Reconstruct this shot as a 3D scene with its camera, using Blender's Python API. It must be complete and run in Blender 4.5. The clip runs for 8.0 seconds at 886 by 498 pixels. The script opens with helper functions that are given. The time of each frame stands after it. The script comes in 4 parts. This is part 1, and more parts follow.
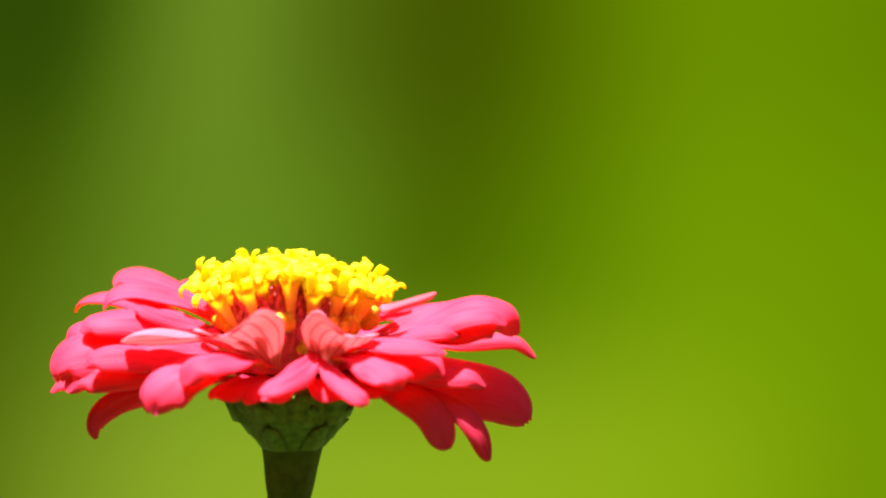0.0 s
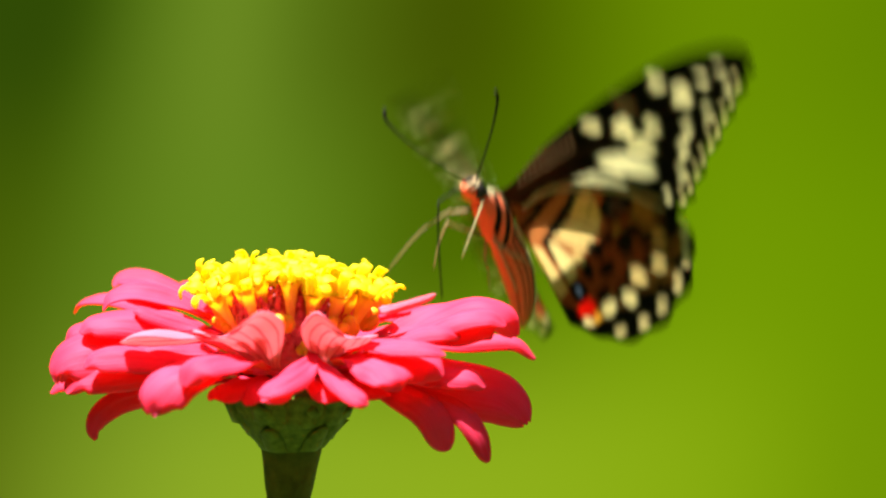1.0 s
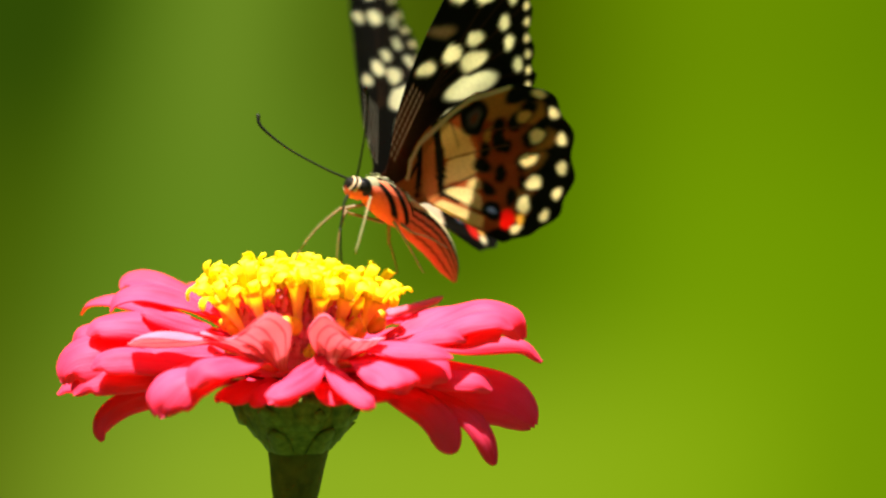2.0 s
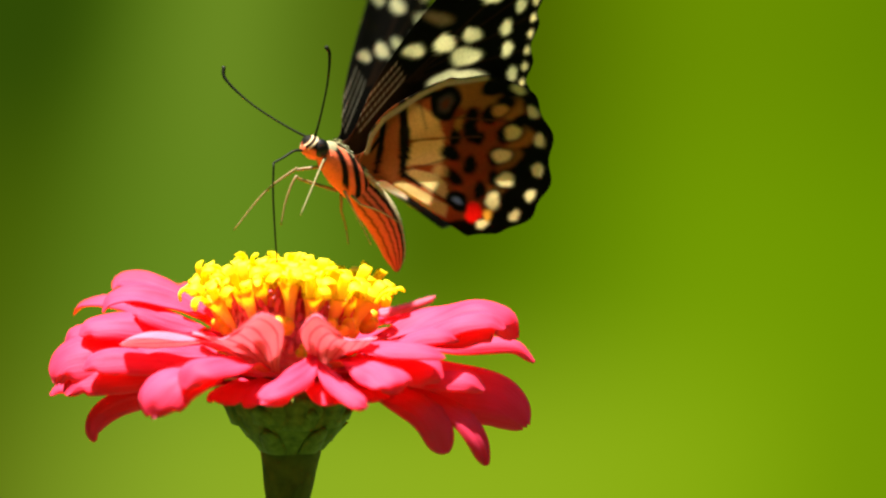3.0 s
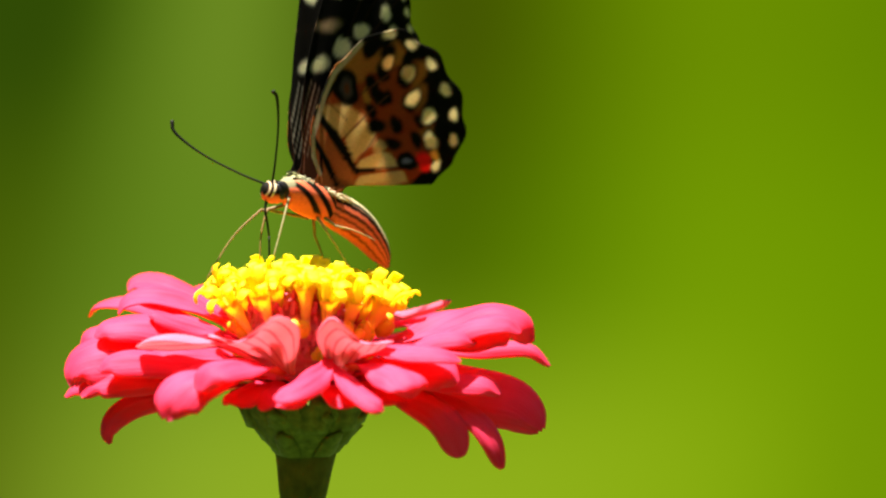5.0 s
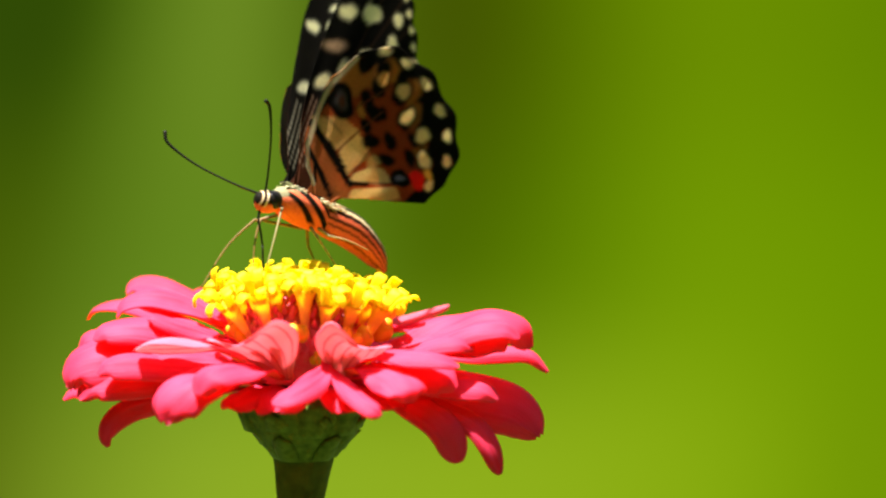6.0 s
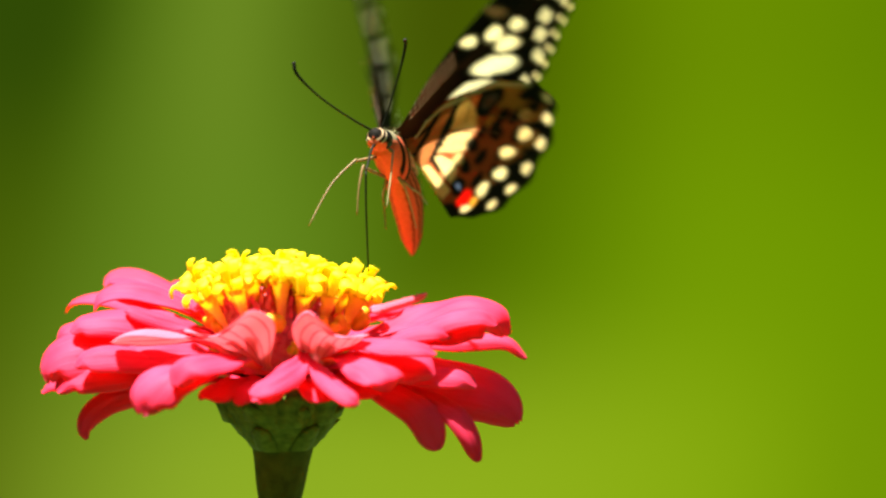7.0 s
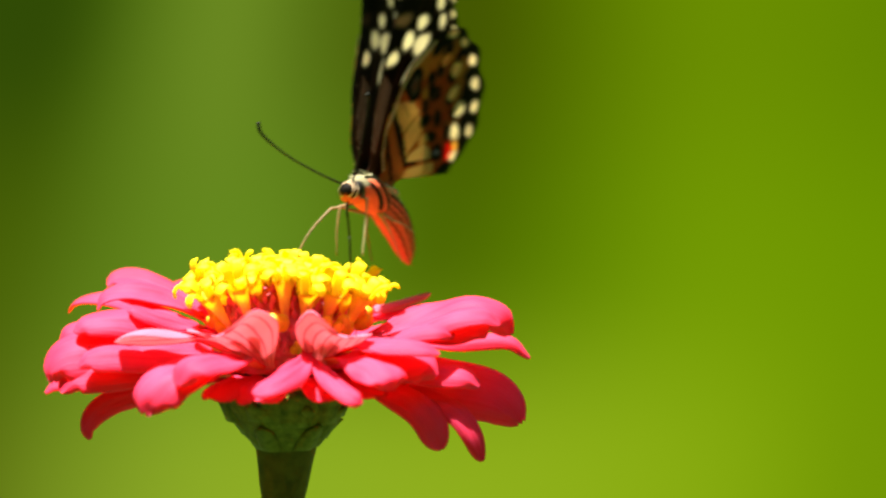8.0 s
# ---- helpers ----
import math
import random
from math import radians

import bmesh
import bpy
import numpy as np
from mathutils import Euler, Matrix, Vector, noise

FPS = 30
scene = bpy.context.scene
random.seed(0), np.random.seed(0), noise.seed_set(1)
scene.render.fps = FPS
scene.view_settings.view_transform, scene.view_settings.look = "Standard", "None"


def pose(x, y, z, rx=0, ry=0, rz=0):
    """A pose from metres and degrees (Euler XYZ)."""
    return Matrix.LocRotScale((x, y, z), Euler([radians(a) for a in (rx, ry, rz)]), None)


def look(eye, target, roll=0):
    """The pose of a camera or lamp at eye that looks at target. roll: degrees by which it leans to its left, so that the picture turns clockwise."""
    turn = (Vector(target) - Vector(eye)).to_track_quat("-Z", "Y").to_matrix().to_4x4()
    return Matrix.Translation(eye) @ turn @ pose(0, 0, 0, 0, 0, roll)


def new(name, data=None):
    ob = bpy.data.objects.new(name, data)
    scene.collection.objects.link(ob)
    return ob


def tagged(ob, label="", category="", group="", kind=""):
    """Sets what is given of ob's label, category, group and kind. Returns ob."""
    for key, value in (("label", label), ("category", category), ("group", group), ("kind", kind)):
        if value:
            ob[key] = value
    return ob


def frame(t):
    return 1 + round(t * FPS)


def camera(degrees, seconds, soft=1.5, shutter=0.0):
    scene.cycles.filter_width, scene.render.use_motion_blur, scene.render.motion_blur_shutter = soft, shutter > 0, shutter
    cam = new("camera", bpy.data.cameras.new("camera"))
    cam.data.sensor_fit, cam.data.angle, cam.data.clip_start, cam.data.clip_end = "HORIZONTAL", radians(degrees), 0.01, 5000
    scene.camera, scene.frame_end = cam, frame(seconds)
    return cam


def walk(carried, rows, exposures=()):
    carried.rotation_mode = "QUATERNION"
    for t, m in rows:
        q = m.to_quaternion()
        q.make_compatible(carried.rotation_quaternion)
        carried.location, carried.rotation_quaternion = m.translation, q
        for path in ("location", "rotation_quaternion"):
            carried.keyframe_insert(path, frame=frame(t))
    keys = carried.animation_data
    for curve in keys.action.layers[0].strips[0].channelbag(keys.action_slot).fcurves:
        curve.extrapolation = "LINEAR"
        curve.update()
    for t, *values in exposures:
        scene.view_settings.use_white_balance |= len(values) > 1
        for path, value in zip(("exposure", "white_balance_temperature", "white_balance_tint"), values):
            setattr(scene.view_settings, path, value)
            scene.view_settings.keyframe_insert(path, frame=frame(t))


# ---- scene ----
MM = 0.001
SIZE = 0.0011                            # the butterfly, for a body drawn a tenth smaller
HEAD = Vector((0.0, 0.0, 0.95))          # centre of the flower head, above the foot of its stem


# ---- camera: a long lens on a tripod, tilted a little down ----
cam = camera(12.0, 8.0, 2.3, 0.9)
EYE = pose(0.0269, -0.7393, 1.0502, 83.5, 0.0, 0.0)
walk(cam, [(0.0, EYE), (8.0, EYE)])
cam.data.dof.use_dof = True
cam.data.dof.focus_distance = 0.744
cam.data.dof.aperture_fstop = 8.5

# ---- light: a high sun and a clear sky ----
SUN_UP, SUN_TURN = 76.5, 272.0            # elevation, and bearing from +y towards +x
world = bpy.data.worlds.new("sky")
scene.world = world
world.use_nodes = True
wn = world.node_tree.nodes
sky = wn.new("ShaderNodeTexSky")
sky.sky_type = "NISHITA"
sky.sun_disc = False
sky.sun_elevation = radians(SUN_UP)
sky.sun_rotation = radians(SUN_TURN)
world.node_tree.links.new(sky.outputs["Color"], wn["Background"].inputs["Color"])
wn["Background"].inputs["Strength"].default_value = 0.05
sun_data = bpy.data.lights.new("sun", "SUN")
sun_data.energy = 5.0
sun_data.angle = radians(0.5)
sun_data.color = (1.0, 0.95, 0.86)
sun = new("sun", sun_data)
s_dir = Vector((math.sin(radians(SUN_TURN)) * math.cos(radians(SUN_UP)), math.cos(radians(SUN_TURN)) * math.cos(radians(SUN_UP)), math.sin(radians(SUN_UP))))
sun.matrix_world = look(s_dir * 5 + HEAD, HEAD)
scene.view_settings.exposure = 2.35


# ---- materials ----
def material(name):
    m = bpy.data.materials.new(name)
    m.use_nodes = True
    m.node_tree.nodes.clear()
    return m, m.node_tree.nodes, m.node_tree.links


def plant_material(name, base, alt, through_colour, thin, rough=0.5, noise_scale=900.0, bump=0.15, streak=None, spec=0.3, velvet=0.0, crisp=0.0, veins=None, foot=None):
    """Soft plant tissue: two tones in fine and coarse patches, light shining through it, fine relief.
    veins: colour of the dark lines along a petal; foot: colour of the lower end, fading out upwards."""
    m, n, l = material(name)
    co = n.new("ShaderNodeTexCoord")
    stretch = n.new("ShaderNodeMapping")
    stretch.inputs["Scale"].default_value = streak or (1, 1, 1)
    l.new(co.outputs["UV" if streak else "Object"], stretch.inputs["Vector"])
    fine = n.new("ShaderNodeTexNoise")
    fine.inputs["Scale"].default_value = noise_scale
    fine.inputs["Detail"].default_value = 4
    l.new(stretch.outputs["Vector"], fine.inputs["Vector"])
    coarse = n.new("ShaderNodeTexNoise")
    coarse.inputs["Scale"].default_value = 130.0
    coarse.inputs["Detail"].default_value = 2
    l.new(co.outputs["Object"], coarse.inputs["Vector"])
    add = n.new("ShaderNodeMath")
    add.operation = "MULTIPLY_ADD"
    add.inputs[1].default_value = 0.6
    l.new(fine.outputs["Fac"], add.inputs[0])
    half = n.new("ShaderNodeMath")
    half.operation = "MULTIPLY"
    half.inputs[1].default_value = 0.5
    l.new(coarse.outputs["Fac"], half.inputs[0])
    l.new(half.outputs[0], add.inputs[2])
    blend = add.outputs[0]
    ramp = n.new("ShaderNodeValToRGB")
    ramp.color_ramp.elements[0].position = 0.38 + crisp
    ramp.color_ramp.elements[1].position = 0.70 - crisp
    ramp.color_ramp.elements[0].color = (*base, 1)
    ramp.color_ramp.elements[1].color = (*alt, 1)
    l.new(blend, ramp.inputs["Fac"])
    tone = ramp.outputs["Color"]

    def over(colour, other, fac):
        mx = n.new("ShaderNodeMix")
        mx.data_type = "RGBA"
        l.new(fac, mx.inputs["Factor"])
        if isinstance(colour, tuple):
            mx.inputs["A"].default_value = (*colour, 1)
        else:
            l.new(colour, mx.inputs["A"])
        mx.inputs["B"].default_value = (*other, 1)
        return mx.outputs["Result"]

    shine = through_colour
    if veins or foot:
        part = n.new("ShaderNodeSeparateXYZ")
        l.new(co.outputs["UV" if veins else "Generated"], part.inputs[0])
        span = n.new("ShaderNodeMapRange")
        if veins:
            wob = n.new("ShaderNodeMath")
            wob.operation = "MULTIPLY_ADD"
            wob.inputs[1].default_value = 0.10
            l.new(coarse.outputs["Fac"], wob.inputs[0])
            l.new(part.outputs["X"], wob.inputs[2])
            fold = n.new("ShaderNodeMath")
            fold.operation = "PINGPONG"
            fold.inputs[1].default_value = 0.075
            l.new(wob.outputs[0], fold.inputs[0])
            l.new(fold.outputs[0], span.inputs["Value"])
            span.inputs["From Min"].default_value, span.inputs["From Max"].default_value = 0.004, 0.024
            span.inputs["To Min"].default_value, span.inputs["To Max"].default_value = 0.75, 0.0
        else:
            l.new(part.outputs["Z"], span.inputs["Value"])
            span.inputs["From Min"].default_value, span.inputs["From Max"].default_value = 0.10, 0.95
            span.inputs["To Min"].default_value, span.inputs["To Max"].default_value = 1.0, 0.0
        tone = over(tone, veins or foot, span.outputs["Result"])
        shine = over(through_colour, veins or foot, span.outputs["Result"])
    relief = n.new("ShaderNodeBump")
    relief.inputs["Strength"].default_value = bump
    relief.inputs["Distance"].default_value = 0.0004
    l.new(fine.outputs["Fac"], relief.inputs["Height"])
    b = n.new("ShaderNodeBsdfPrincipled")
    b.inputs["Roughness"].default_value = rough
    b.inputs["Specular IOR Level"].default_value = spec
    b.inputs["Specular Tint"].default_value = (1.0, 0.58, 0.86, 1) if velvet else (1, 1, 1, 1)
    b.inputs["Sheen Weight"].default_value = velvet
    b.inputs["Sheen Roughness"].default_value = 0.45
    b.inputs["Sheen Tint"].default_value = (1.0, 0.5, 0.95, 1)
    l.new(tone, b.inputs["Base Color"])
    l.new(relief.outputs["Normal"], b.inputs["Normal"])
    out = n.new("ShaderNodeOutputMaterial")
    if thin > 0:
        tr = n.new("ShaderNodeBsdfTranslucent")
        if isinstance(shine, tuple):
            tr.inputs["Color"].default_value = (*shine, 1)
        else:
            l.new(shine, tr.inputs["Color"])
        l.new(relief.outputs["Normal"], tr.inputs["Normal"])
        mix = n.new("ShaderNodeMixShader")
        mix.inputs["Fac"].default_value = thin
        l.new(b.outputs[0], mix.inputs[1])
        l.new(tr.outputs[0], mix.inputs[2])
        l.new(mix.outputs[0], out.inputs["Surface"])
    else:
        l.new(b.outputs[0], out.inputs["Surface"])
    return m


PETAL_TOP = plant_material("petal_face", (0.80, 0.045, 0.13), (0.90, 0.105, 0.25), (0.99, 0.004, 0.008), 0.66, 0.58, 5.0, 0.5, (4, 0.5, 1), 0.28, 0.03)
PETAL_BACK = plant_material("petal_back", (0.84, 0.17, 0.11), (0.92, 0.27, 0.19), (0.94, 0.07, 0.05), 0.40, 0.62, 5.0, 0.6, (4, 0.5, 1), 0.12, 0.03)
INNER_TOP = plant_material("inner_petal_face", (0.82, 0.12, 0.20), (0.90, 0.20, 0.30), (0.95, 0.30, 0.34), 0.45, 0.6, 5.0, 0.6, (4, 0.5, 1), 0.2, 0.03)
INNER_BACK = plant_material("inner_petal_back", (0.88, 0.30, 0.32), (0.94, 0.50, 0.52), (0.96, 0.46, 0.50), 0.6, 0.6, 6.0, 0.8, (2.4, 0.05, 1), 0.1, 0.03, 0.05, veins=(0.62, 0.05, 0.09))
FLORET = plant_material("floret_yellow", (0.82, 0.66, 0.002), (0.90, 0.78, 0.004), (0.95, 0.80, 0.005), 0.45, 0.6, 2500.0, 0.3)
TUBE = plant_material("floret_tube", (0.82, 0.56, 0.01), (0.88, 0.66, 0.03), (0.95, 0.68, 0.02), 0.55, 0.5, 1500.0, 0.2, foot=(0.95, 0.42, 0.18))
BUD = plant_material("floret_bud", (0.85, 0.36, 0.01), (0.90, 0.50, 0.02), (0.95, 0.35, 0.01), 0.3, 0.5, 2500.0, 0.4)
CHAFF = plant_material("chaff_red", (0.90, 0.09, 0.15), (0.95, 0.26, 0.30), (0.95, 0.06, 0.08), 0.5, 0.6, 1800.0, 0.6)
CALYX = plant_material("calyx_green", (0.038, 0.054, 0.006), (0.140, 0.165, 0.020), (0.2, 0.3, 0.02), 0.1, 0.6, 700.0, 0.3, None, 0.08)
STEM = plant_material("stem_green", (0.046, 0.048, 0.006), (0.100, 0.098, 0.013), (0.1, 0.2, 0.02), 0.0, 0.6, 500.0, 0.4, None, 0.08)
ANTENNA = plant_material("antenna_black", (0.004, 0.005, 0.003), (0.010, 0.010, 0.006), (0, 0, 0), 0.0, 0.5, 3000.0, 0.2, None, 0.08)
LEG = plant_material("leg_tan", (0.18, 0.15, 0.06), (0.32, 0.27, 0.13), (0, 0, 0), 0.0, 0.5, 2500.0, 0.3)
# the tan of LEG with far-side shade put into the colour
LEG_SHADE = plant_material("leg_tan_shaded", (0.13, 0.075, 0.025), (0.22, 0.13, 0.045), (0, 0, 0), 0.0, 0.5, 2500.0, 0.3)
EYE_BLACK = plant_material("eye_black", (0.006, 0.006, 0.006), (0.02, 0.015, 0.012), (0, 0, 0), 0.0, 0.3, 6000.0, 0.1, None, 0.2)


def scale_material(name, thin, gloss=0.15):
    """Insect scales: the pattern that the mesh carries, dusted with fine grain."""
    m, n, l = material(name)
    at = n.new("ShaderNodeAttribute")
    at.attribute_name = "pattern"
    co = n.new("ShaderNodeTexCoord")
    grain = n.new("ShaderNodeTexNoise")
    grain.inputs["Scale"].default_value = 2200.0
    grain.inputs["Detail"].default_value = 3
    l.new(co.outputs["Object"], grain.inputs["Vector"])
    ramp = n.new("ShaderNodeValToRGB")
    ramp.color_ramp.elements[0].color = (0.84, 0.82, 0.80, 1)
    ramp.color_ramp.elements[1].color = (1.0, 1.0, 1.0, 1)
    ramp.color_ramp.elements[0].position = 0.3
    ramp.color_ramp.elements[1].position = 0.6
    l.new(grain.outputs["Fac"], ramp.inputs["Fac"])
    mul = n.new("ShaderNodeMix")
    mul.data_type = "RGBA"
    mul.blend_type = "MULTIPLY"
    mul.inputs["Factor"].default_value = 1.0
    l.new(at.outputs["Color"], mul.inputs["A"])
    l.new(ramp.outputs["Color"], mul.inputs["B"])
    relief = n.new("ShaderNodeBump")
    relief.inputs["Strength"].default_value = 0.3
    relief.inputs["Distance"].default_value = 0.0003
    l.new(grain.outputs["Fac"], relief.inputs["Height"])
    b = n.new("ShaderNodeBsdfPrincipled")
    b.inputs["Roughness"].default_value = 0.65
    b.inputs["Specular IOR Level"].default_value = gloss
    l.new(mul.outputs["Result"], b.inputs["Base Color"])
    l.new(relief.outputs["Normal"], b.inputs["Normal"])
    out = n.new("ShaderNodeOutputMaterial")
    tr = n.new("ShaderNodeBsdfTranslucent")
    half = n.new("ShaderNodeGamma")      # a membrane of two faces, each of which takes its share of what shines through
    half.inputs["Gamma"].default_value = 0.78
    l.new(mul.outputs["Result"], half.inputs["Color"])
    l.new(half.outputs["Color"], tr.inputs["Color"])
    mix = n.new("ShaderNodeMixShader")
    mix.inputs["Fac"].default_value = thin
    l.new(b.outputs[0], mix.inputs[1])
    l.new(tr.outputs[0], mix.inputs[2])
    l.new(mix.outputs[0], out.inputs["Surface"])
    return m


WING = scale_material("wing_scales", 0.68, 0.08)
FUR = scale_material("body_scales", 0.0, 0.05)


def ground_material():
    m, n, l = material("grassy_ground")
    co = n.new("ShaderNodeTexCoord")
    a = n.new("ShaderNodeTexNoise")
    a.inputs["Scale"].default_value = 1.6
    a.inputs["Detail"].default_value = 8
    l.new(co.outputs["Object"], a.inputs["Vector"])
    ramp = n.new("ShaderNodeValToRGB")
    ramp.color_ramp.elements[0].position, ramp.color_ramp.elements[1].position = 0.35, 0.7
    ramp.color_ramp.elements[0].color = (0.02, 0.042, 0.006, 1)
    ramp.color_ramp.elements[1].color = (0.065, 0.115, 0.015, 1)
    l.new(a.outputs["Fac"], ramp.inputs["Fac"])
    b = n.new("ShaderNodeBsdfPrincipled")
    b.inputs["Roughness"].default_value = 0.9
    l.new(ramp.outputs["Color"], b.inputs["Base Color"])
    out = n.new("ShaderNodeOutputMaterial")
    l.new(b.outputs[0], out.inputs["Surface"])
    return m


def backdrop_material():
    """Distant leafage, far out of focus, as a glowing sheet: sun and shade painted in as soft upright bands of green,
    brighter to one side and lower down.
    """
    m, n, l = material("glowing_distant_foliage")
    co = n.new("ShaderNodeTexCoord")
    sep = n.new("ShaderNodeSeparateXYZ")
    l.new(co.outputs["Object"], sep.inputs[0])
    wob = n.new("ShaderNodeTexNoise")
    wob.inputs["Scale"].default_value = 3.0
    wob.inputs["Detail"].default_value = 1
    l.new(co.outputs["Object"], wob.inputs["Vector"])

    def math_node(op, a, b, c=None):
        k = n.new("ShaderNodeMath")
        k.operation = op
        for i, v in enumerate((a, b, c)):
            if v is None:
                continue
            if isinstance(v, (int, float)):
                k.inputs[i].default_value = v
            else:
                l.new(v, k.inputs[i])
        return k.outputs[0]

    def ramp_node(fac, stops):
        r = n.new("ShaderNodeValToRGB")
        r.color_ramp.interpolation = "B_SPLINE"
        for i, (p, c) in enumerate(stops):
            e = r.color_ramp.elements[i] if i < 2 else r.color_ramp.elements.new(p)
            e.position = p
            e.color = (*[(v / 255) ** 2.2 for v in c], 1)
        l.new(fac, r.inputs["Fac"])
        return r.outputs["Color"]

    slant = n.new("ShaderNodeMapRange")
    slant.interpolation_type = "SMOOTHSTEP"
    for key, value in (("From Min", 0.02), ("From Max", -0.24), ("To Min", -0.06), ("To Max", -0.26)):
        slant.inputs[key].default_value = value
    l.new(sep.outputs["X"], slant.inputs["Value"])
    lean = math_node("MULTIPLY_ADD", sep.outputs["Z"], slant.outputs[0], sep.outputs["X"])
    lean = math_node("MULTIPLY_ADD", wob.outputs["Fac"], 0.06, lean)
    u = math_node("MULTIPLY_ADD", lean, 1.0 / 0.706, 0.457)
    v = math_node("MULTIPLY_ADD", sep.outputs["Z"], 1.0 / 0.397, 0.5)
    # sunlit and shaded greens painted across the sheet at three heights
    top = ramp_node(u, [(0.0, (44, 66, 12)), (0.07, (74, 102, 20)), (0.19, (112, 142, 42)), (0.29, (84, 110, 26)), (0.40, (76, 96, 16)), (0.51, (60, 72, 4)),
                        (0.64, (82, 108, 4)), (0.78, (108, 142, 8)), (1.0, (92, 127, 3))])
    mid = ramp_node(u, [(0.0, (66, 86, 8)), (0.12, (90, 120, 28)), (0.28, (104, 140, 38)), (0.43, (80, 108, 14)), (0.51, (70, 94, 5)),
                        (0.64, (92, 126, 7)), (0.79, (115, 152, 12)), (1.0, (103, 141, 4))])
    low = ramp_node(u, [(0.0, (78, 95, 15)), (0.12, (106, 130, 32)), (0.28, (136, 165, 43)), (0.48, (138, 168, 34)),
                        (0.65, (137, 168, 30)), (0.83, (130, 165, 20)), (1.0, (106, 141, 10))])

    def blend(a, c, lo, hi):
        fade = n.new("ShaderNodeMapRange")
        fade.interpolation_type = "SMOOTHSTEP"
        fade.inputs["From Min"].default_value = lo
        fade.inputs["From Max"].default_value = hi
        l.new(v, fade.inputs["Value"])
        mix = n.new("ShaderNodeMix")
        mix.data_type = "RGBA"
        l.new(fade.outputs[0], mix.inputs["Factor"])
        l.new(a, mix.inputs["A"])
        l.new(c, mix.inputs["B"])
        return mix

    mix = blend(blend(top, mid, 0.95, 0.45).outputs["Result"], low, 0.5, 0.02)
    # the leafage gives off its own painted brightness, the sun adds none
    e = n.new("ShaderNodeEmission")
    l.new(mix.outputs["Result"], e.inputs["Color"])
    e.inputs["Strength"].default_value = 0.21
    out = n.new("ShaderNodeOutputMaterial")
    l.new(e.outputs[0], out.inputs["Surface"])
    return m


# ---- building helpers ----
def mesh_object(name, verts, faces, materials, parent=None, label="", slots=None, colours=None, uv=None, smooth=True):
    me = bpy.data.meshes.new(name)
    me.from_pydata([tuple(v) for v in verts], [], faces)
    for m in materials:
        me.materials.append(m)
    if slots is not None:
        me.polygons.foreach_set("material_index", slots)
    me.polygons.foreach_set("use_smooth", [smooth] * len(me.polygons))
    if colours is not None:
        at = me.color_attributes.new("pattern", "FLOAT_COLOR", "POINT")
        flat = np.ones((len(verts), 4), dtype=np.float32)
        flat[:, :3] = colours
        at.data.foreach_set("color", flat.ravel())
    if uv is not None:
        layer = me.uv_layers.new(name="UVMap")
        loops = np.zeros(len(me.loops), dtype=np.int32)
        me.loops.foreach_get("vertex_index", loops)
        layer.data.foreach_set("uv", np.asarray(uv, dtype=np.float32)[loops].ravel())
    me.update()
    return placed(name, me, parent, label)


def placed(name, me, parent=None, label="", m=None):
    ob = new(name, me)
    if parent is not None:
        ob.parent = parent
    if m is not None:
        ob.matrix_basis = m
    if label:
        ob["label"] = label
    return ob


def lofted(rings, close_ends=True):
    """Vertices and faces of a skin over rings of equal length."""
    k = len(rings[0])
    verts = [p for ring in rings for p in ring]
    faces = [(i * k + j, i * k + (j + 1) % k, (i + 1) * k + (j + 1) % k, (i + 1) * k + j) for i in range(len(rings) - 1) for j in range(k)]
    if close_ends:
        faces.append(tuple(range(k))[::-1])
        faces.append(tuple((len(rings) - 1) * k + j for j in range(k)))
    return verts, faces


def tube(path, radii, sides=10):
    """Rings round a path of points, for lofted()."""
    pts = [Vector(p) for p in path]
    rings, up = [], Vector((0.31, 0.87, 0.38))
    for i, p in enumerate(pts):
        d = (pts[min(i + 1, len(pts) - 1)] - pts[max(i - 1, 0)]).normalized()
        a = d.cross(up).normalized()
        b = d.cross(a)
        rings.append([p + (a * math.cos(2 * math.pi * j / sides) + b * math.sin(2 * math.pi * j / sides)) * radii[i] for j in range(sides)])
    return rings


def smooth_line(points, steps):
    """A Catmull-Rom line through a few points."""
    pts = [Vector(p) for p in points]
    pts = [2 * pts[0] - pts[1]] + pts + [2 * pts[-1] - pts[-2]]
    out = []
    for i in range(1, len(pts) - 2):
        for k in range(steps):
            t = k / steps
            a, b, c, d = pts[i - 1:i + 3]
            out.append(0.5 * (2 * b + (c - a) * t + (2 * a - 5 * b + 4 * c - d) * t * t + (3 * b - a - 3 * c + d) * t ** 3))
    out.append(pts[-2])
    return out


def smooth01(x, a, b):
    t = np.clip((x - a) / (b - a), 0, 1)
    return t * t * (3 - 2 * t)


# ---- ground and distance ----
def ground():
    v, f, n = [], [], 24
    radii = [0, 1, 3, 8, 20, 60, 200, 700, 2500]
    rng = random.Random(3)
    for i, r in enumerate(radii):
        for j in range(n):
            a = 2 * math.pi * j / n
            v.append((r * math.cos(a), r * math.sin(a), 0.0 if i < 2 else rng.uniform(-0.02, 0.0)))
    for i in range(len(radii) - 1):
        for j in range(n):
            f.append((i * n + (j + 1) % n, i * n + j, (i + 1) * n + j, (i + 1) * n + (j + 1) % n))
    ob = mesh_object("ground", v, f[n:] + [tuple(range(n, 2 * n))], [ground_material()])
    tagged(ob, "green grassy ground of a sunlit garden", "ground", kind="structure")


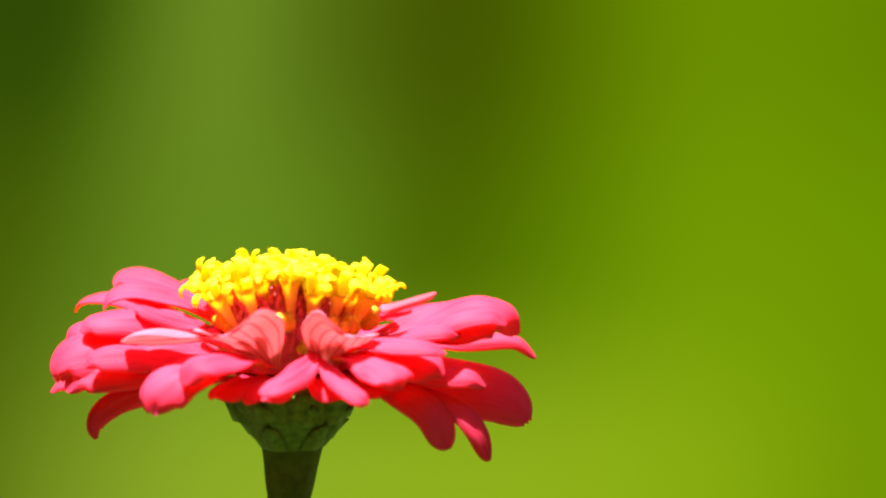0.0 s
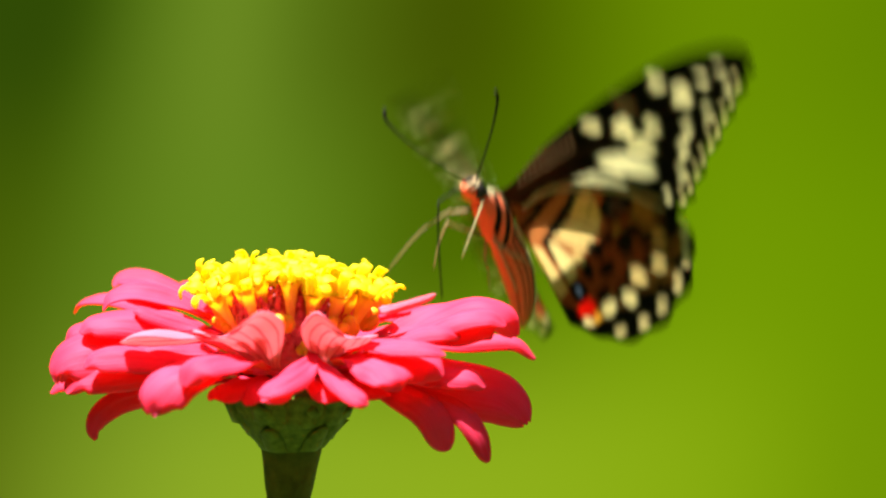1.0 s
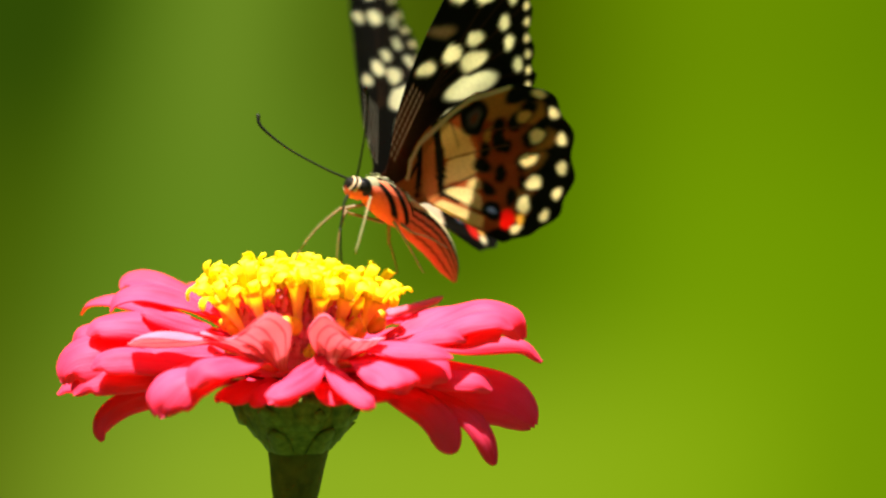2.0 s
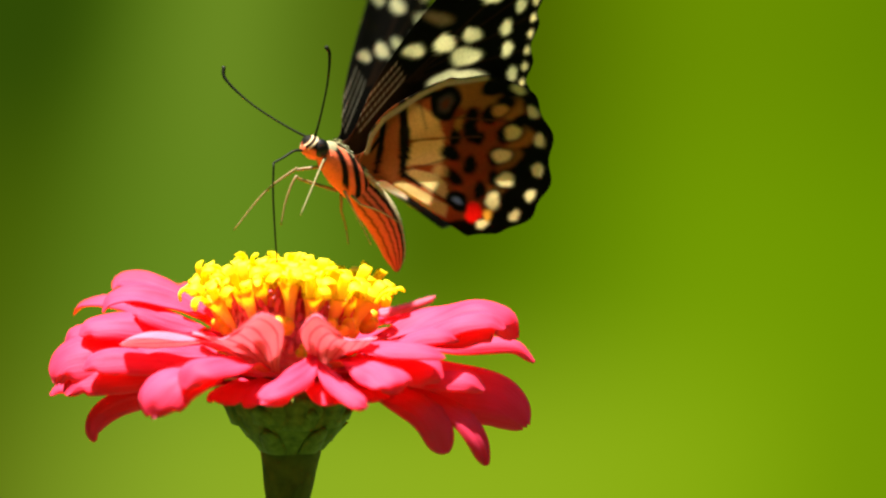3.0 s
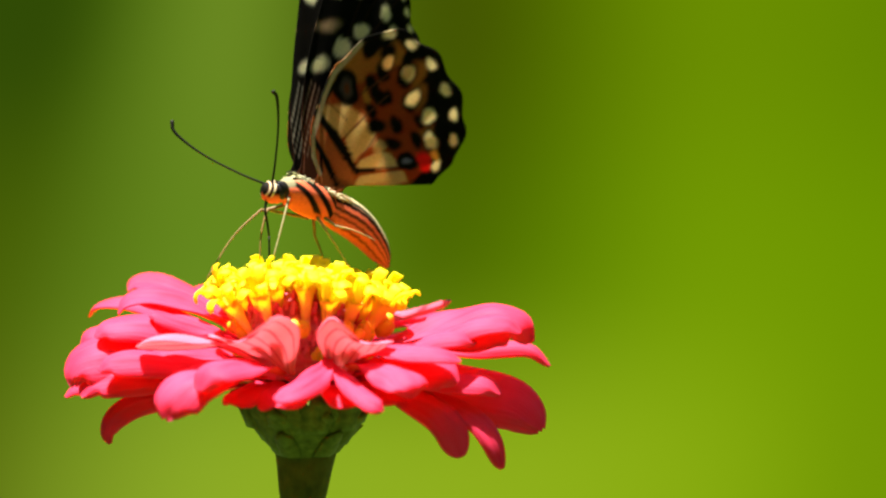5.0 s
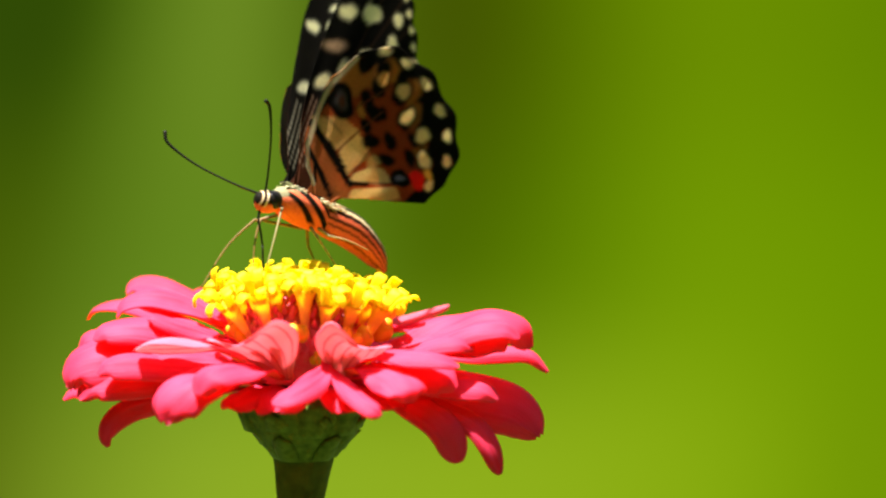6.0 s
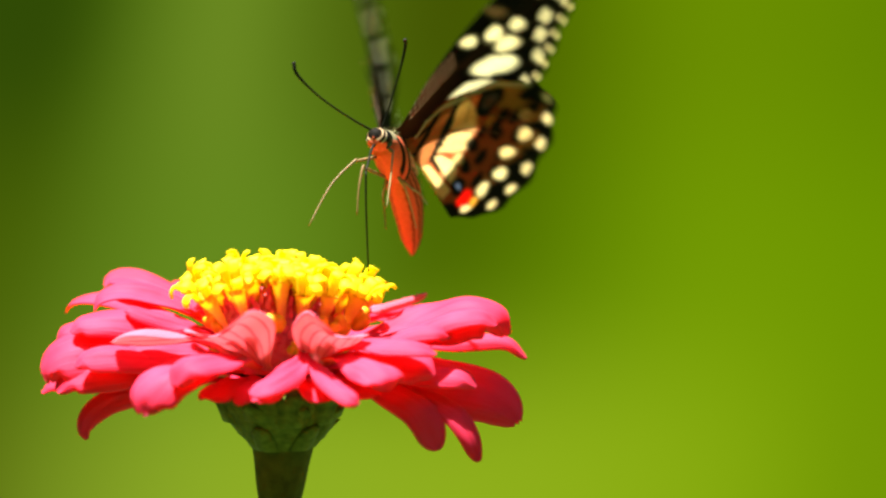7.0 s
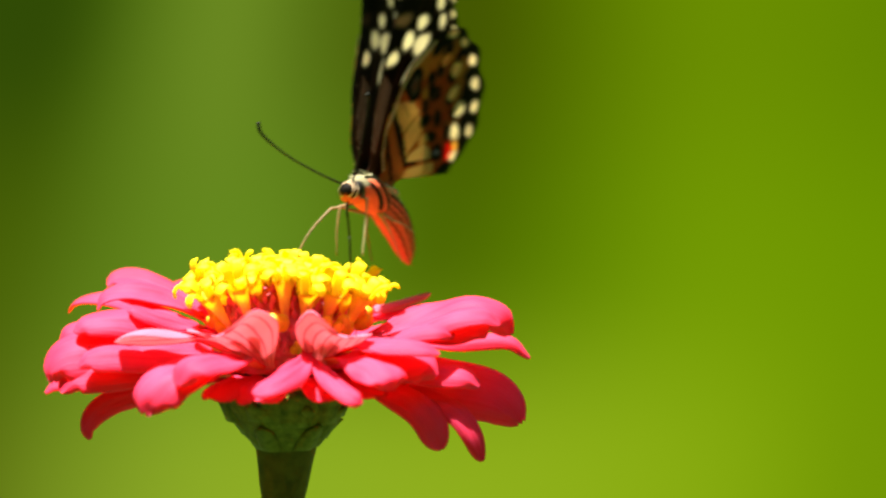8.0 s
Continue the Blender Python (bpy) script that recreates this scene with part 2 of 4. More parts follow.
def backdrop():
    v, f, n = [], [], 40
    for j in range(n + 1):
        a = (j / n - 0.5) * 2.2
        for z in (-0.55, -0.1, 0.3, 1.2, 2.4):
            v.append((3.6 * math.sin(a), 3.6 * (math.cos(a) - 1), z))
    for j in range(n):
        for i in range(4):
            f.append((j * 5 + i, (j + 1) * 5 + i, (j + 1) * 5 + i + 1, j * 5 + i + 1))
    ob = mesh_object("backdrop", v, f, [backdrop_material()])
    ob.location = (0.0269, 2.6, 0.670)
    tagged(ob, "glowing backdrop of far green foliage, sunlight painted in, soft and out of focus", "foliage", kind="structure")


def shrubs():
    """Tall leafy growth that closes the garden round the flower, behind the camera and at its sides: unseen, added to
    block low skylight.
    """
    rng = random.Random(5)
    v, f, n, rows = [], [], 60, 9
    for j in range(n + 1):
        a = radians(62 + 236 * j / n)
        for i in range(rows):
            r = 3.3 + 0.14 * math.sin(j * 0.9 + i) + rng.uniform(-0.07, 0.07) - 0.06 * i
            v.append((r * math.sin(a), r * math.cos(a), 4.2 * i / (rows - 1) + (rng.uniform(-0.12, 0.15) if i == rows - 1 else 0) - (0.1 if i == 0 else 0)))
    for j in range(n):
        for i in range(rows - 1):
            a = j * rows + i
            f.append((a, a + rows, a + rows + 1, a + 1))
    m = plant_material("shrub_leaves", (0.025, 0.055, 0.006), (0.07, 0.13, 0.012), (0.1, 0.2, 0.01), 0.2, 0.6, 30.0, 0.8)
    ob = mesh_object("unseen_shrub_backdrop", v, f, [m])
    tagged(ob, "unseen tall dark green shrubs, added to block the low sky", "shrubs", kind="structure")


ground()
backdrop()
shrubs()


# ---- the zinnia ----
def petal(parent, rng, line, width, face=0.0, cup=-0.22, claw=0.3, blunt=2.8, lobe=0.05, pale=False):
    """A ray petal along a line of points (mm from the head's centre): a narrow claw that widens to a rounded blade.
    face: degrees by which the upper side turns towards the viewer's side; cup: margins up (+) or rolled under (-)."""
    ns, nv = 28, 15
    path = np.array([tuple(p) for p in smooth_line(line, 10)])
    run = np.concatenate([[0], np.cumsum(np.linalg.norm(np.diff(path, axis=0), axis=1))])
    s1 = 1 - (1 - np.linspace(0, 1, ns)) ** 1.5
    mid = np.stack([np.interp(s1 * run[-1], run, path[:, k]) for k in range(3)], 1)
    tang = np.gradient(mid, s1, axis=0)
    side_sign = 1.0 if path[-1, 0] > path[0, 0] else -1.0
    half = width / 2 * (claw + (1 - claw) * smooth01(s1, 0.0, 0.62)) * np.sqrt(np.clip(1 - np.clip((s1 - 0.66) / 0.342, 0, 1) ** blunt, 0, 1))
    half[-1] = width * 0.10
    ph, ph2, ph3 = rng.uniform(0, 6), rng.uniform(0, 6), rng.uniform(0, 6)
    lean = rng.uniform(-4, 4)
    top, low, uv = [], [], []
    keep = Vector((0, 0, 1))
    for i in range(ns):
        t = Vector(tang[i]).normalized()
        n = keep - t * keep.dot(t)
        n.normalize()
        keep = n
        b = t.cross(n)
        r = radians((face + lean) * side_sign) * smooth01(s1[i], -0.1, 0.5)
        n, b = n * math.cos(r) + b * math.sin(r), b * math.cos(r) - n * math.sin(r)
        w = smooth01(s1[i], 0.15, 0.6)
        arc = (0.28 * (1 - w) + cup * w) * 3.0
        arc = arc if abs(arc) > 0.02 else 0.02
        flat = 2 * half[i] / width
        for j in range(nv):
            v = 2 * j / (nv - 1) - 1
            off = half[i] / arc * (1 - math.cos(arc * v))
            off += flat * 0.16 * math.cos(3.0 * math.pi * v + 0.4) * (1 - 0.6 * s1[i])
            off += flat * 0.030 * width * (math.sin(5 * s1[i] + ph) * v + math.sin(6 * s1[i] + ph2 + 2.2 * v) * s1[i] + 0.5 * math.sin(11 * s1[i] + ph3 - 3 * v) * s1[i])
            out = half[i] / arc * math.sin(arc * v)
            fore = flat * lobe * width * -math.cos(2.6 * math.pi * v + 0.5 * math.sin(ph)) * smooth01(s1[i], 0.75, 1.0)
            p = Vector(mid[i]) + b * out + n * off + t * fore
            top.append(p)
            low.append(p - n * 0.26 * (1 - 0.7 * smooth01(s1[i], 0.9, 1.0)))
            uv.append((v * 0.5 + 0.5, s1[i]))
    verts = [p * MM for p in top + low]
    k = ns * nv
    faces, slots = [], []
    for i in range(ns - 1):
        for j in range(nv - 1):
            a = i * nv + j
            faces.append((a, a + 1, a + nv + 1, a + nv))
            slots.append(0)
            faces.append((a + k, a + nv + k, a + nv + 1 + k, a + 1 + k))
            slots.append(1)
    rim = [j for j in range(nv)] + [i * nv + nv - 1 for i in range(1, ns)] + [(ns - 1) * nv + j for j in range(nv - 2, -1, -1)] + [i * nv for i in range(ns - 2, 0, -1)]
    for a, b in zip(rim, rim[1:] + rim[:1]):
        faces.append((b, a, a + k, b + k))
        slots.append(0)
    return mesh_object("petal", verts, faces, [INNER_TOP, INNER_BACK] if pale else [PETAL_TOP, PETAL_BACK], parent, "pale salmon inner petal" if pale else "", slots, uv=uv + uv)


def lobe_mesh(line):
    """One fuzzy tongue of a floret's star, curling outwards."""
    line = smooth_line(line, 3)
    rings = []
    for i, p in enumerate(line):
        t = i / (len(line) - 1)
        a, b = line[max(i - 1, 0)], line[min(i + 1, len(line) - 1)]
        d = (b - a).normalized()
        n = Vector((-d.z, 0, d.x))
        w, h = 0.62 + 0.42 * math.sin(math.pi * min(1, 0.1 + 0.72 * t)), 0.30
        if i >= len(line) - 2:
            w, h = (0.72, 0.26) if i == len(line) - 2 else (0.25, 0.12)
        rings.append([(p + Vector((0, math.cos(2 * math.pi * j / 8) * w, 0)) + n * (math.sin(2 * math.pi * j / 8) * h + 0.25 * math.cos(2 * math.pi * j / 8) ** 2)) * MM for j in range(8)])
    v, f = lofted(rings)
    me = bpy.data.meshes.new("lobe")
    me.from_pydata([tuple(p) for p in v], [], f)
    me.materials.append(FLORET)
    me.polygons.foreach_set("use_smooth", [True] * len(me.polygons))
    return me


def floret_mesh(height):
    rings = []
    for t, r in ((0, 0.62), (0.3, 0.72), (0.55, 0.95), (0.78, 1.35), (0.92, 1.75), (1.0, 2.1), (0.97, 1.8), (0.7, 0.9)):
        rings.append([Vector((r * math.cos(2 * math.pi * j / 15) * (1 + 0.10 * math.cos(2 * math.pi * j / 3) * t), r * math.sin(2 * math.pi * j / 15) * (1 + 0.10 * math.cos(2 * math.pi * j / 3) * t), t * height)) * MM for j in range(15)])
    v, f = lofted(rings)
    me = bpy.data.meshes.new("floret")
    me.from_pydata([tuple(p) for p in v], [], f)
    me.materials.append(TUBE)
    me.polygons.foreach_set("use_smooth", [True] * len(f))
    return me


def zinnia():
    rng = random.Random(11)
    root = new("zinnia")
    tagged(root, "pink zinnia bloom with yellow star florets on a green stem", "flower")
    at = Matrix.Translation(HEAD)

    def on_head(ob):
        ob.matrix_basis = at @ ob.matrix_basis
        return ob

    # stem, from the soil up to the calyx
    path = smooth_line([(0.004, 0.02, -0.95), (-0.004, 0.012, -0.6), (0.001, 0.003, -0.2), (-0.0009, 0, -0.05), (-0.0006, 0, -0.032), (0.0002, 0, -0.0175)], 8)
    n = len(path)
    v, f = lofted(tube(path, [(3.7 + 0.1 * math.sin(i * 1.3) + 1.8 * smooth01(path[i].z, -0.031, -0.0175)) * MM for i in range(n)], 20))
    on_head(mesh_object("stem", v, f, [STEM], root, "olive-green ribbed stem"))
    # calyx cup with its overlapping bracts
    prof = [(5.4, -19.4), (6.2, -18.2), (8.0, -16.4), (10.0, -13.8), (11.4, -11.0), (12.0, -8.5), (11.0, -6.0), (4.0, -5.0)]
    rings = [[Vector((r * math.cos(2 * math.pi * j / 32), r * math.sin(2 * math.pi * j / 32), z)) * MM for j in range(32)] for r, z in prof]
    v, f = lofted(rings)
    calyx = on_head(mesh_object("calyx", v, f, [CALYX], root, "dark green scaly cup"))
    for row, (r0, z0, r1, z1, count) in enumerate(((5.6, -19.0, 9.4, -14.0, 7), (7.4, -16.8, 11.4, -10.6, 8), (9.6, -14.0, 12.3, -7.4, 9))):
        ns, nv = 6, 7
        verts, faces = [], []
        for layer in (0.0, -0.5):
            for i in range(ns):
                t = i / (ns - 1)
                r, z = r0 + (r1 - r0) * t, z0 + (z1 - z0) * t
                w = 3.7 * (0.75 + 0.35 * row * 0.5) * math.sqrt(max(0.03, 1 - (max(0, t - 0.35) / 0.66) ** 2.4))
                for j in range(nv):
                    s = 2 * j / (nv - 1) - 1
                    a = s * w / (r + 2)
                    rr = r + 0.85 + layer - 0.8 * s * s + 0.5 * t * t
                    verts.append(Vector((rr * math.cos(a), rr * math.sin(a), z)) * MM)
        k = ns * nv
        for i in range(ns - 1):
            for j in range(nv - 1):
                a = i * nv + j
                faces.append((a, a + 1, a + nv + 1, a + nv))
                faces.append((a + k, a + nv + k, a + nv + 1 + k, a + 1 + k))
        rim = [j for j in range(nv)] + [i * nv + nv - 1 for i in range(1, ns)] + [(ns - 1) * nv + j for j in range(nv - 2, -1, -1)] + [i * nv for i in range(ns - 2, 0, -1)]
        for a, b in zip(rim, rim[1:] + rim[:1]):
            faces.append((b, a, a + k, b + k))
        first = mesh_object("bract", verts, faces, [CALYX], calyx)
        for c in range(count):
            m = pose(0, 0, rng.uniform(-0.5, 0.5) * MM, rng.uniform(-1.5, 1.5), rng.uniform(-1.5, 1.5), 360 / count * (c + 0.5 * row + rng.uniform(-0.16, 0.16)))
            if c == 0:
                first.matrix_basis = m
            else:
                placed("bract", first.data, calyx, m=m)

    # red chaffy core of the disc
    rings = []
    for i in range(22):
        t = i / 21
        z = -5 + 15.0 * t
        r = 10.6 * math.sqrt(max(0.0, 1 - max(0, (t - 0.55) / 0.47) ** 2.5)) + 0.05
        rings.append([Vector((math.cos(a), math.sin(a), 0)) * (r + 0.5 * math.sin(17 * a + 2.4 * i) * (t < 0.95)) * MM + Vector((0, 0, z * MM)) for a in [2 * math.pi * j / 72 for j in range(72)]])
    v, f = lofted(rings)
    core = on_head(mesh_object("disc_core", v, f, [CHAFF], root, "dark red chaffy core"))
    # small ragged chaff scales on the core
    v, f = lofted([[Vector((math.cos(2 * math.pi * j / 5) * r, math.sin(2 * math.pi * j / 5) * r * 0.6, z)) * MM for j in range(5)] for r, z in ((0.45, 0), (0.62, 0.8), (0.5, 1.5), (0.1, 2.0))])
    first = None
    for row in range(8):
        for c in range(37):
            a = 2 * math.pi * (c + 0.5 * (row % 2)) / 37 + rng.uniform(-0.07, 0.07)
            r, z = 11.0 - 0.18 * row - (0.9 if row == 7 else 0), -0.5 + 1.35 * row
            m = Matrix.Translation(Vector((r * math.cos(a), r * math.sin(a), z + rng.uniform(-0.5, 0.5))) * MM) @ Matrix.Rotation(a + math.pi / 2, 4, "Z") @ Matrix.Rotation(rng.uniform(-0.2, 0.7), 4, "X")
            if first is None:
                first = mesh_object("chaff", v, f, [CHAFF], core)
                first.matrix_basis = m
            else:
                placed("chaff", first.data, core, m=m)

    # open florets, in rings: star of five tongues on a tube
    lobes = [lobe_mesh(c) for c in (((1.5, 0, -0.9), (2.2, 0, 0.6), (3.2, 0, 1.3), (4.2, 0, 0.8), (4.6, 0, -0.2)), ((1.4, 0, -0.9), (2.0, 0, 0.8), (2.7, 0, 2.0), (3.6, 0, 2.6), (4.4, 0, 2.2)),
                                  ((1.5, 0, -0.9), (2.3, 0, 0.3), (3.4, 0, 0.5), (4.2, 0, -0.3), (4.2, 0, -1.4)))]
    tubes = [floret_mesh(h) for h in (8.2, 8.8, 9.4)]
    for ring, (count, r, z, lean) in enumerate(((15, 10.6, 1.0, 34), (12, 8.4, 1.5, 22), (9, 5.6, 2.0, 12), (5, 3.0, 2.3, 5), (1, 0.2, 2.4, 2))):
        for c in range(count):
            a = 360 / count * (c + rng.uniform(-0.3, 0.3)) + 7 * ring
            ra = radians(a)
            rr = r + rng.uniform(-0.5, 0.5)
            k = rng.randrange(3)
            m = Matrix.Translation(Vector((rr * math.cos(ra) + 0.3, rr * math.sin(ra), z + (0.10 * abs(math.sin(ra)) - 0.05 * math.sin(ra)) * rr - 0.05 * rr * math.cos(ra) + rng.uniform(-0.6, 0.6))) * MM) @ Matrix.Rotation(ra, 4, "Z") @ Matrix.Rotation(radians(lean * (0.42 + 0.58 * abs(math.cos(ra))) + rng.uniform(-6, 6)), 4, "Y")
            tube_ob = on_head(placed("floret", tubes[k], root, m=m))
            h = (8.2, 8.8, 9.4)[k]
            spin = rng.uniform(0, 72)
            for q in range(5):
                placed("lobe", lobes[rng.choice((0, 0, 0, 1, 2))], tube_ob, m=Matrix.Translation((0, 0, h * MM)) @ Matrix.Rotation(radians(spin + 72 * q + rng.uniform(-9, 9)), 4, "Z") @ Matrix.Rotation(radians(rng.uniform(-32, 6)), 4, "Y"))
    # unopened buds in small clusters low round the disc
    v, f = lofted([[Vector((math.cos(2 * math.pi * j / 8) * r, math.sin(2 * math.pi * j / 8) * r, z)) * MM for j in range(8)] for r, z in ((0.5, 0), (1.1, 0.9), (1.45, 2.2), (1.2, 3.3), (0.5, 4.0))])
    first = None
    for turn, z, big, some in ((192, 3.6, 0.85, 4), (205, 3.0, 0.75, 3), (240, 3.0, 0.7, 3), (266, 4.0, 1.15, 2), (276, -0.6, 0.55, 5), (304, 3.2, 0.8, 3), (321, 2.4, 0.8, 4), (343, 3.0, 0.95, 4), (20, 3.0, 0.8, 3), (70, 3.0, 0.8, 3), (125, 3.0, 0.8, 3), (155, 3.0, 0.8, 3)):
        for c in range(some):
            ra = radians(turn + rng.uniform(-6, 6))
            m = Matrix.Translation(Vector((1.0 + 12.3 * math.cos(ra), 12.3 * math.sin(ra), z + rng.uniform(-1.2, 0.8))) * MM) @ Matrix.Rotation(ra, 4, "Z") @ Matrix.Rotation(radians(rng.uniform(15, 55)), 4, "Y")
            m = m @ Matrix.Scale(big * rng.uniform(0.75, 1.1), 4)
            if first is None:
                first = on_head(mesh_object("bud", v, f, [BUD], root))
                first.matrix_basis = at @ m
            else:
                on_head(placed("bud", first.data, root, m=m))

    # ray petals: points of each one's middle line, width, and how it turns
    def ray(line, width, **shape):
        on_head(petal(root, rng, line, width, **shape))

    # back and far side
    ray([(-11.9, 9, 2.2), (-19.2, 13, 5.2), (-26.8, 16, 8.1), (-30.9, 17, 8.6), (-32.6, 17, 7.3)], 7.5, face=10, cup=0.14)
    ray([(-10.1, 12, 3.5), (-16.6, 20, 5.9), (-19.9, 27, 7.2), (-21.2, 29, 6.3)], 5.5, face=10)
    ray([(-12.9, 8, -0.3), (-26.1, 12, 3.7), (-33.3, 13, 5.2), (-37.8, 14, 4.6), (-39.4, 14, 2.9)], 7.2, face=8, cup=0.14)
    ray([(12.3, 10, 0.7), (18.3, 16, 2.7), (22.4, 19, 3.4), (25.1, 20, 2.2)], 7, face=12)
    ray([(12.4, 3, -2.2), (26.5, 5, -0.7), (35.6, 6, -0), (40.6, 6, -0.8), (43.6, 6, -4.2)], 6.5, face=14, blunt=1.6, cup=-0.35)
    ray([(10.3, 11, 2.6), (17.3, 14, 4.2), (22.4, 16, 5.4), (25.7, 16, 6.3)], 2.8, face=20, claw=0.85, cup=-0.6, pale=True)
    # left-hand fan, from the top down
    ray([(-11.6, 3, 1.2), (-19.6, 3, 5.6), (-26.9, 3, 7.6), (-31.7, 3, 6.9), (-33.3, 3, 4.8)], 9.4, face=10, cup=0.12)
    ray([(-11.3, -3, 1), (-19.2, -5, 4), (-25.6, -6, 6.3), (-27.4, -6, 6)], 6.0, face=25)
    ray([(-11.6, 2, -1.5), (-27.4, 2, 2), (-35.4, 2, 2.4), (-38.9, 2, 1.5), (-40, 2, -0.7)], 8.5, face=20)
    ray([(-10.3, -4, 0.2), (-21.1, -5, 3.7), (-28.8, -6, 4.9), (-34.8, -6, 4.2), (-36.9, -6, 2.2)], 9.5, face=30)
    ray([(-10.3, -5, -3.2), (-23.1, -6, -1), (-32.4, -7, -0.3), (-38.7, -7, -1.7), (-41.1, -7, -4.3), (-40.9, -7, -6.7)], 12.5, face=40, lobe=0.10)
    ray([(-10.2, -6, -4.4), (-21, -8, -3.5), (-30.3, -9, -3.4), (-36.8, -9, -4.8), (-39.1, -9, -8)], 10, face=36, lobe=0.10)
    ray([(-11.5, 0, -4.1), (-31.6, 1, -5.6), (-40.4, 2, -7.8), (-42.8, 2, -9.8)], 5, face=20, lobe=0.08)
    ray([(-9.1, -9, -3.6), (-20.8, -11, -1.7), (-28.3, -13, -0.5), (-33.6, -13, -1.2), (-35.5, -13, -3)], 8, face=26)
    ray([(-9.3, -4, -6.7), (-21.2, -6, -7.6), (-28.5, -8, -8.8), (-32.0, -9, -10.4), (-34.2, -9, -12.6), (-34.8, -9, -15.0), (-34.0, -9, -16.6)], 5.4, face=50, claw=0.36, cup=-0.30, blunt=3, lobe=0.0)
    ray([(-9.6, -8, -2.1), (-17, -9, -0.6), (-23.3, -10, 0.1), (-28.3, -10, -0.9)], 8, face=28)
    # right-hand fan
    ray([(11.6, -3, -0.8), (20, -4, 1.5), (27, -4, 4.8), (33.3, -4, 6.8), (38.8, -4, 5.2), (40.2, -4, 1.3)], 14.5, face=36, cup=-0.30)
    ray([(12.6, -6, -0.2), (22.5, -8, 2.6), (30, -9, 5.6), (35.2, -9, 6), (38.1, -9, 3.8)], 7.5, face=26)
    ray([(10.6, -6, -0.8), (17.6, -8, 1.2), (23.5, -10, 3.4), (27.8, -11, 3.7), (30.2, -11, 2.1)], 7.5, face=18)
    ray([(8.7, -8, -4.1), (18.6, -10, -3.2), (26.5, -11, -3.5), (31.9, -12, -4.3), (34.5, -12, -6.6)], 8, face=30)
    ray([(8.5, -2, -6), (20.5, -3, -6.5), (30, -4, -7.3), (36.5, -4, -8.7), (40, -4, -11.1), (42.1, -4, -14.2)], 12, face=48, lobe=0.10)
    ray([(7.7, -9, -5.5), (16.7, -13, -6.6), (22.6, -15, -8.5), (26.3, -16, -12.1), (27.8, -16, -17.3)], 7.5, face=40, blunt=4)
    ray([(9.7, -8, -6.1), (22.6, -11, -7.9), (30, -13, -10.6), (33.4, -14, -14.6), (35, -14, -19.6)], 5.0, face=40, blunt=4)
    ray([(7.8, -11, -2.9), (14.7, -14, -1.1), (20.6, -16, -0.8), (25.3, -17, -2.1), (27.1, -17, -4)], 9.5, face=34)
    ray([(8.8, -12, -1.2), (14.8, -16, 1.4), (20.7, -19, 2.1), (25.1, -20, 1.6), (27.5, -20, 0.2)], 6.5, face=20)
    # towards the viewer
    ray([(-7, -12, -4.2), (-13.5, -18, -2.3), (-18.9, -22, -2.9), (-22.4, -24, -6.4), (-23.3, -24, -9.7)], 11.5, face=22, lobe=0.14)
    ray([(-4, -13, -3.4), (-7.6, -19, -1.1), (-12.2, -24, 0.3), (-15.9, -27, -0.8), (-17.3, -28, -4.2)], 10.5, face=14)
    ray([(-6.9, -12.5, -2.5), (-12.7, -14, 1.3), (-19.6, -14, 3.2), (-25.7, -14, 3.1), (-29, -14, 1.5)], 9.0, face=-4, pale=True)
    ray([(7.8, -13, -2), (12.8, -18, -0.9), (17, -22, -1.6), (19, -25, -3.4), (19.2, -25, -5.6)], 9.5, face=12)
    ray([(4.5, -14, 0.1), (4, -18, -1.7), (1.5, -24, -2.8), (-1.7, -28, -4.1), (-4.3, -29, -5.5)], 6.2, face=8)
    ray([(4.9, -15, -1.2), (7, -20, -2.8), (10.1, -25, -4.5), (13, -28, -6.2), (14.3, -28, -7.3)], 4.6, face=12, blunt=4)
    # pale inner pair, standing up in front of the disc
    ray([(-2.6, -12.5, -3.6), (-4.2, -14.4, -1.0), (-6.4, -16.4, 1.4), (-8.4, -18, 3.0), (-9.8, -19.4, 3.7), (-10.6, -20.8, 3.4)], 16, face=-14, claw=0.22, cup=0.22, blunt=6, pale=True)
    ray([(6.2, -12.5, -3.6), (6.9, -14.4, -1.2), (7.9, -16.4, 1.2), (9.1, -18, 2.9), (10.0, -19.4, 3.5), (10.6, -20.8, 3.2)], 13.5, face=-10, claw=0.22, cup=0.22, blunt=6, pale=True)
    # the hidden far side, and a short lower whorl that closes the gaps
    for k in range(9):
        a = radians(38 + 13 * k + rng.uniform(-3, 3))
        ray([(r * math.cos(a), r * math.sin(a), z) for r, z in ((11, -4), (20, -1.5), (29, -0.5), (34 + 2 * (k % 2), -4.5))], 11 + rng.uniform(-1, 1))
    for k in range(15):
        a = radians(24 * k + rng.uniform(-5, 5))
        ray([(r * math.cos(a), r * math.sin(a), z) for r, z in ((9.5, -6), (15, -5.2), (20, -5.4), (24, -7.6))], 9 + rng.uniform(-1, 1))
    return root


# ---- the butterfly ----
BLACK, CREAM, RUST, RED, PALE = (0.006, 0.005, 0.003), (0.92, 0.82, 0.46), (0.42, 0.070, 0.015), (0.66, 0.02, 0.012), (0.74, 0.74, 0.50)
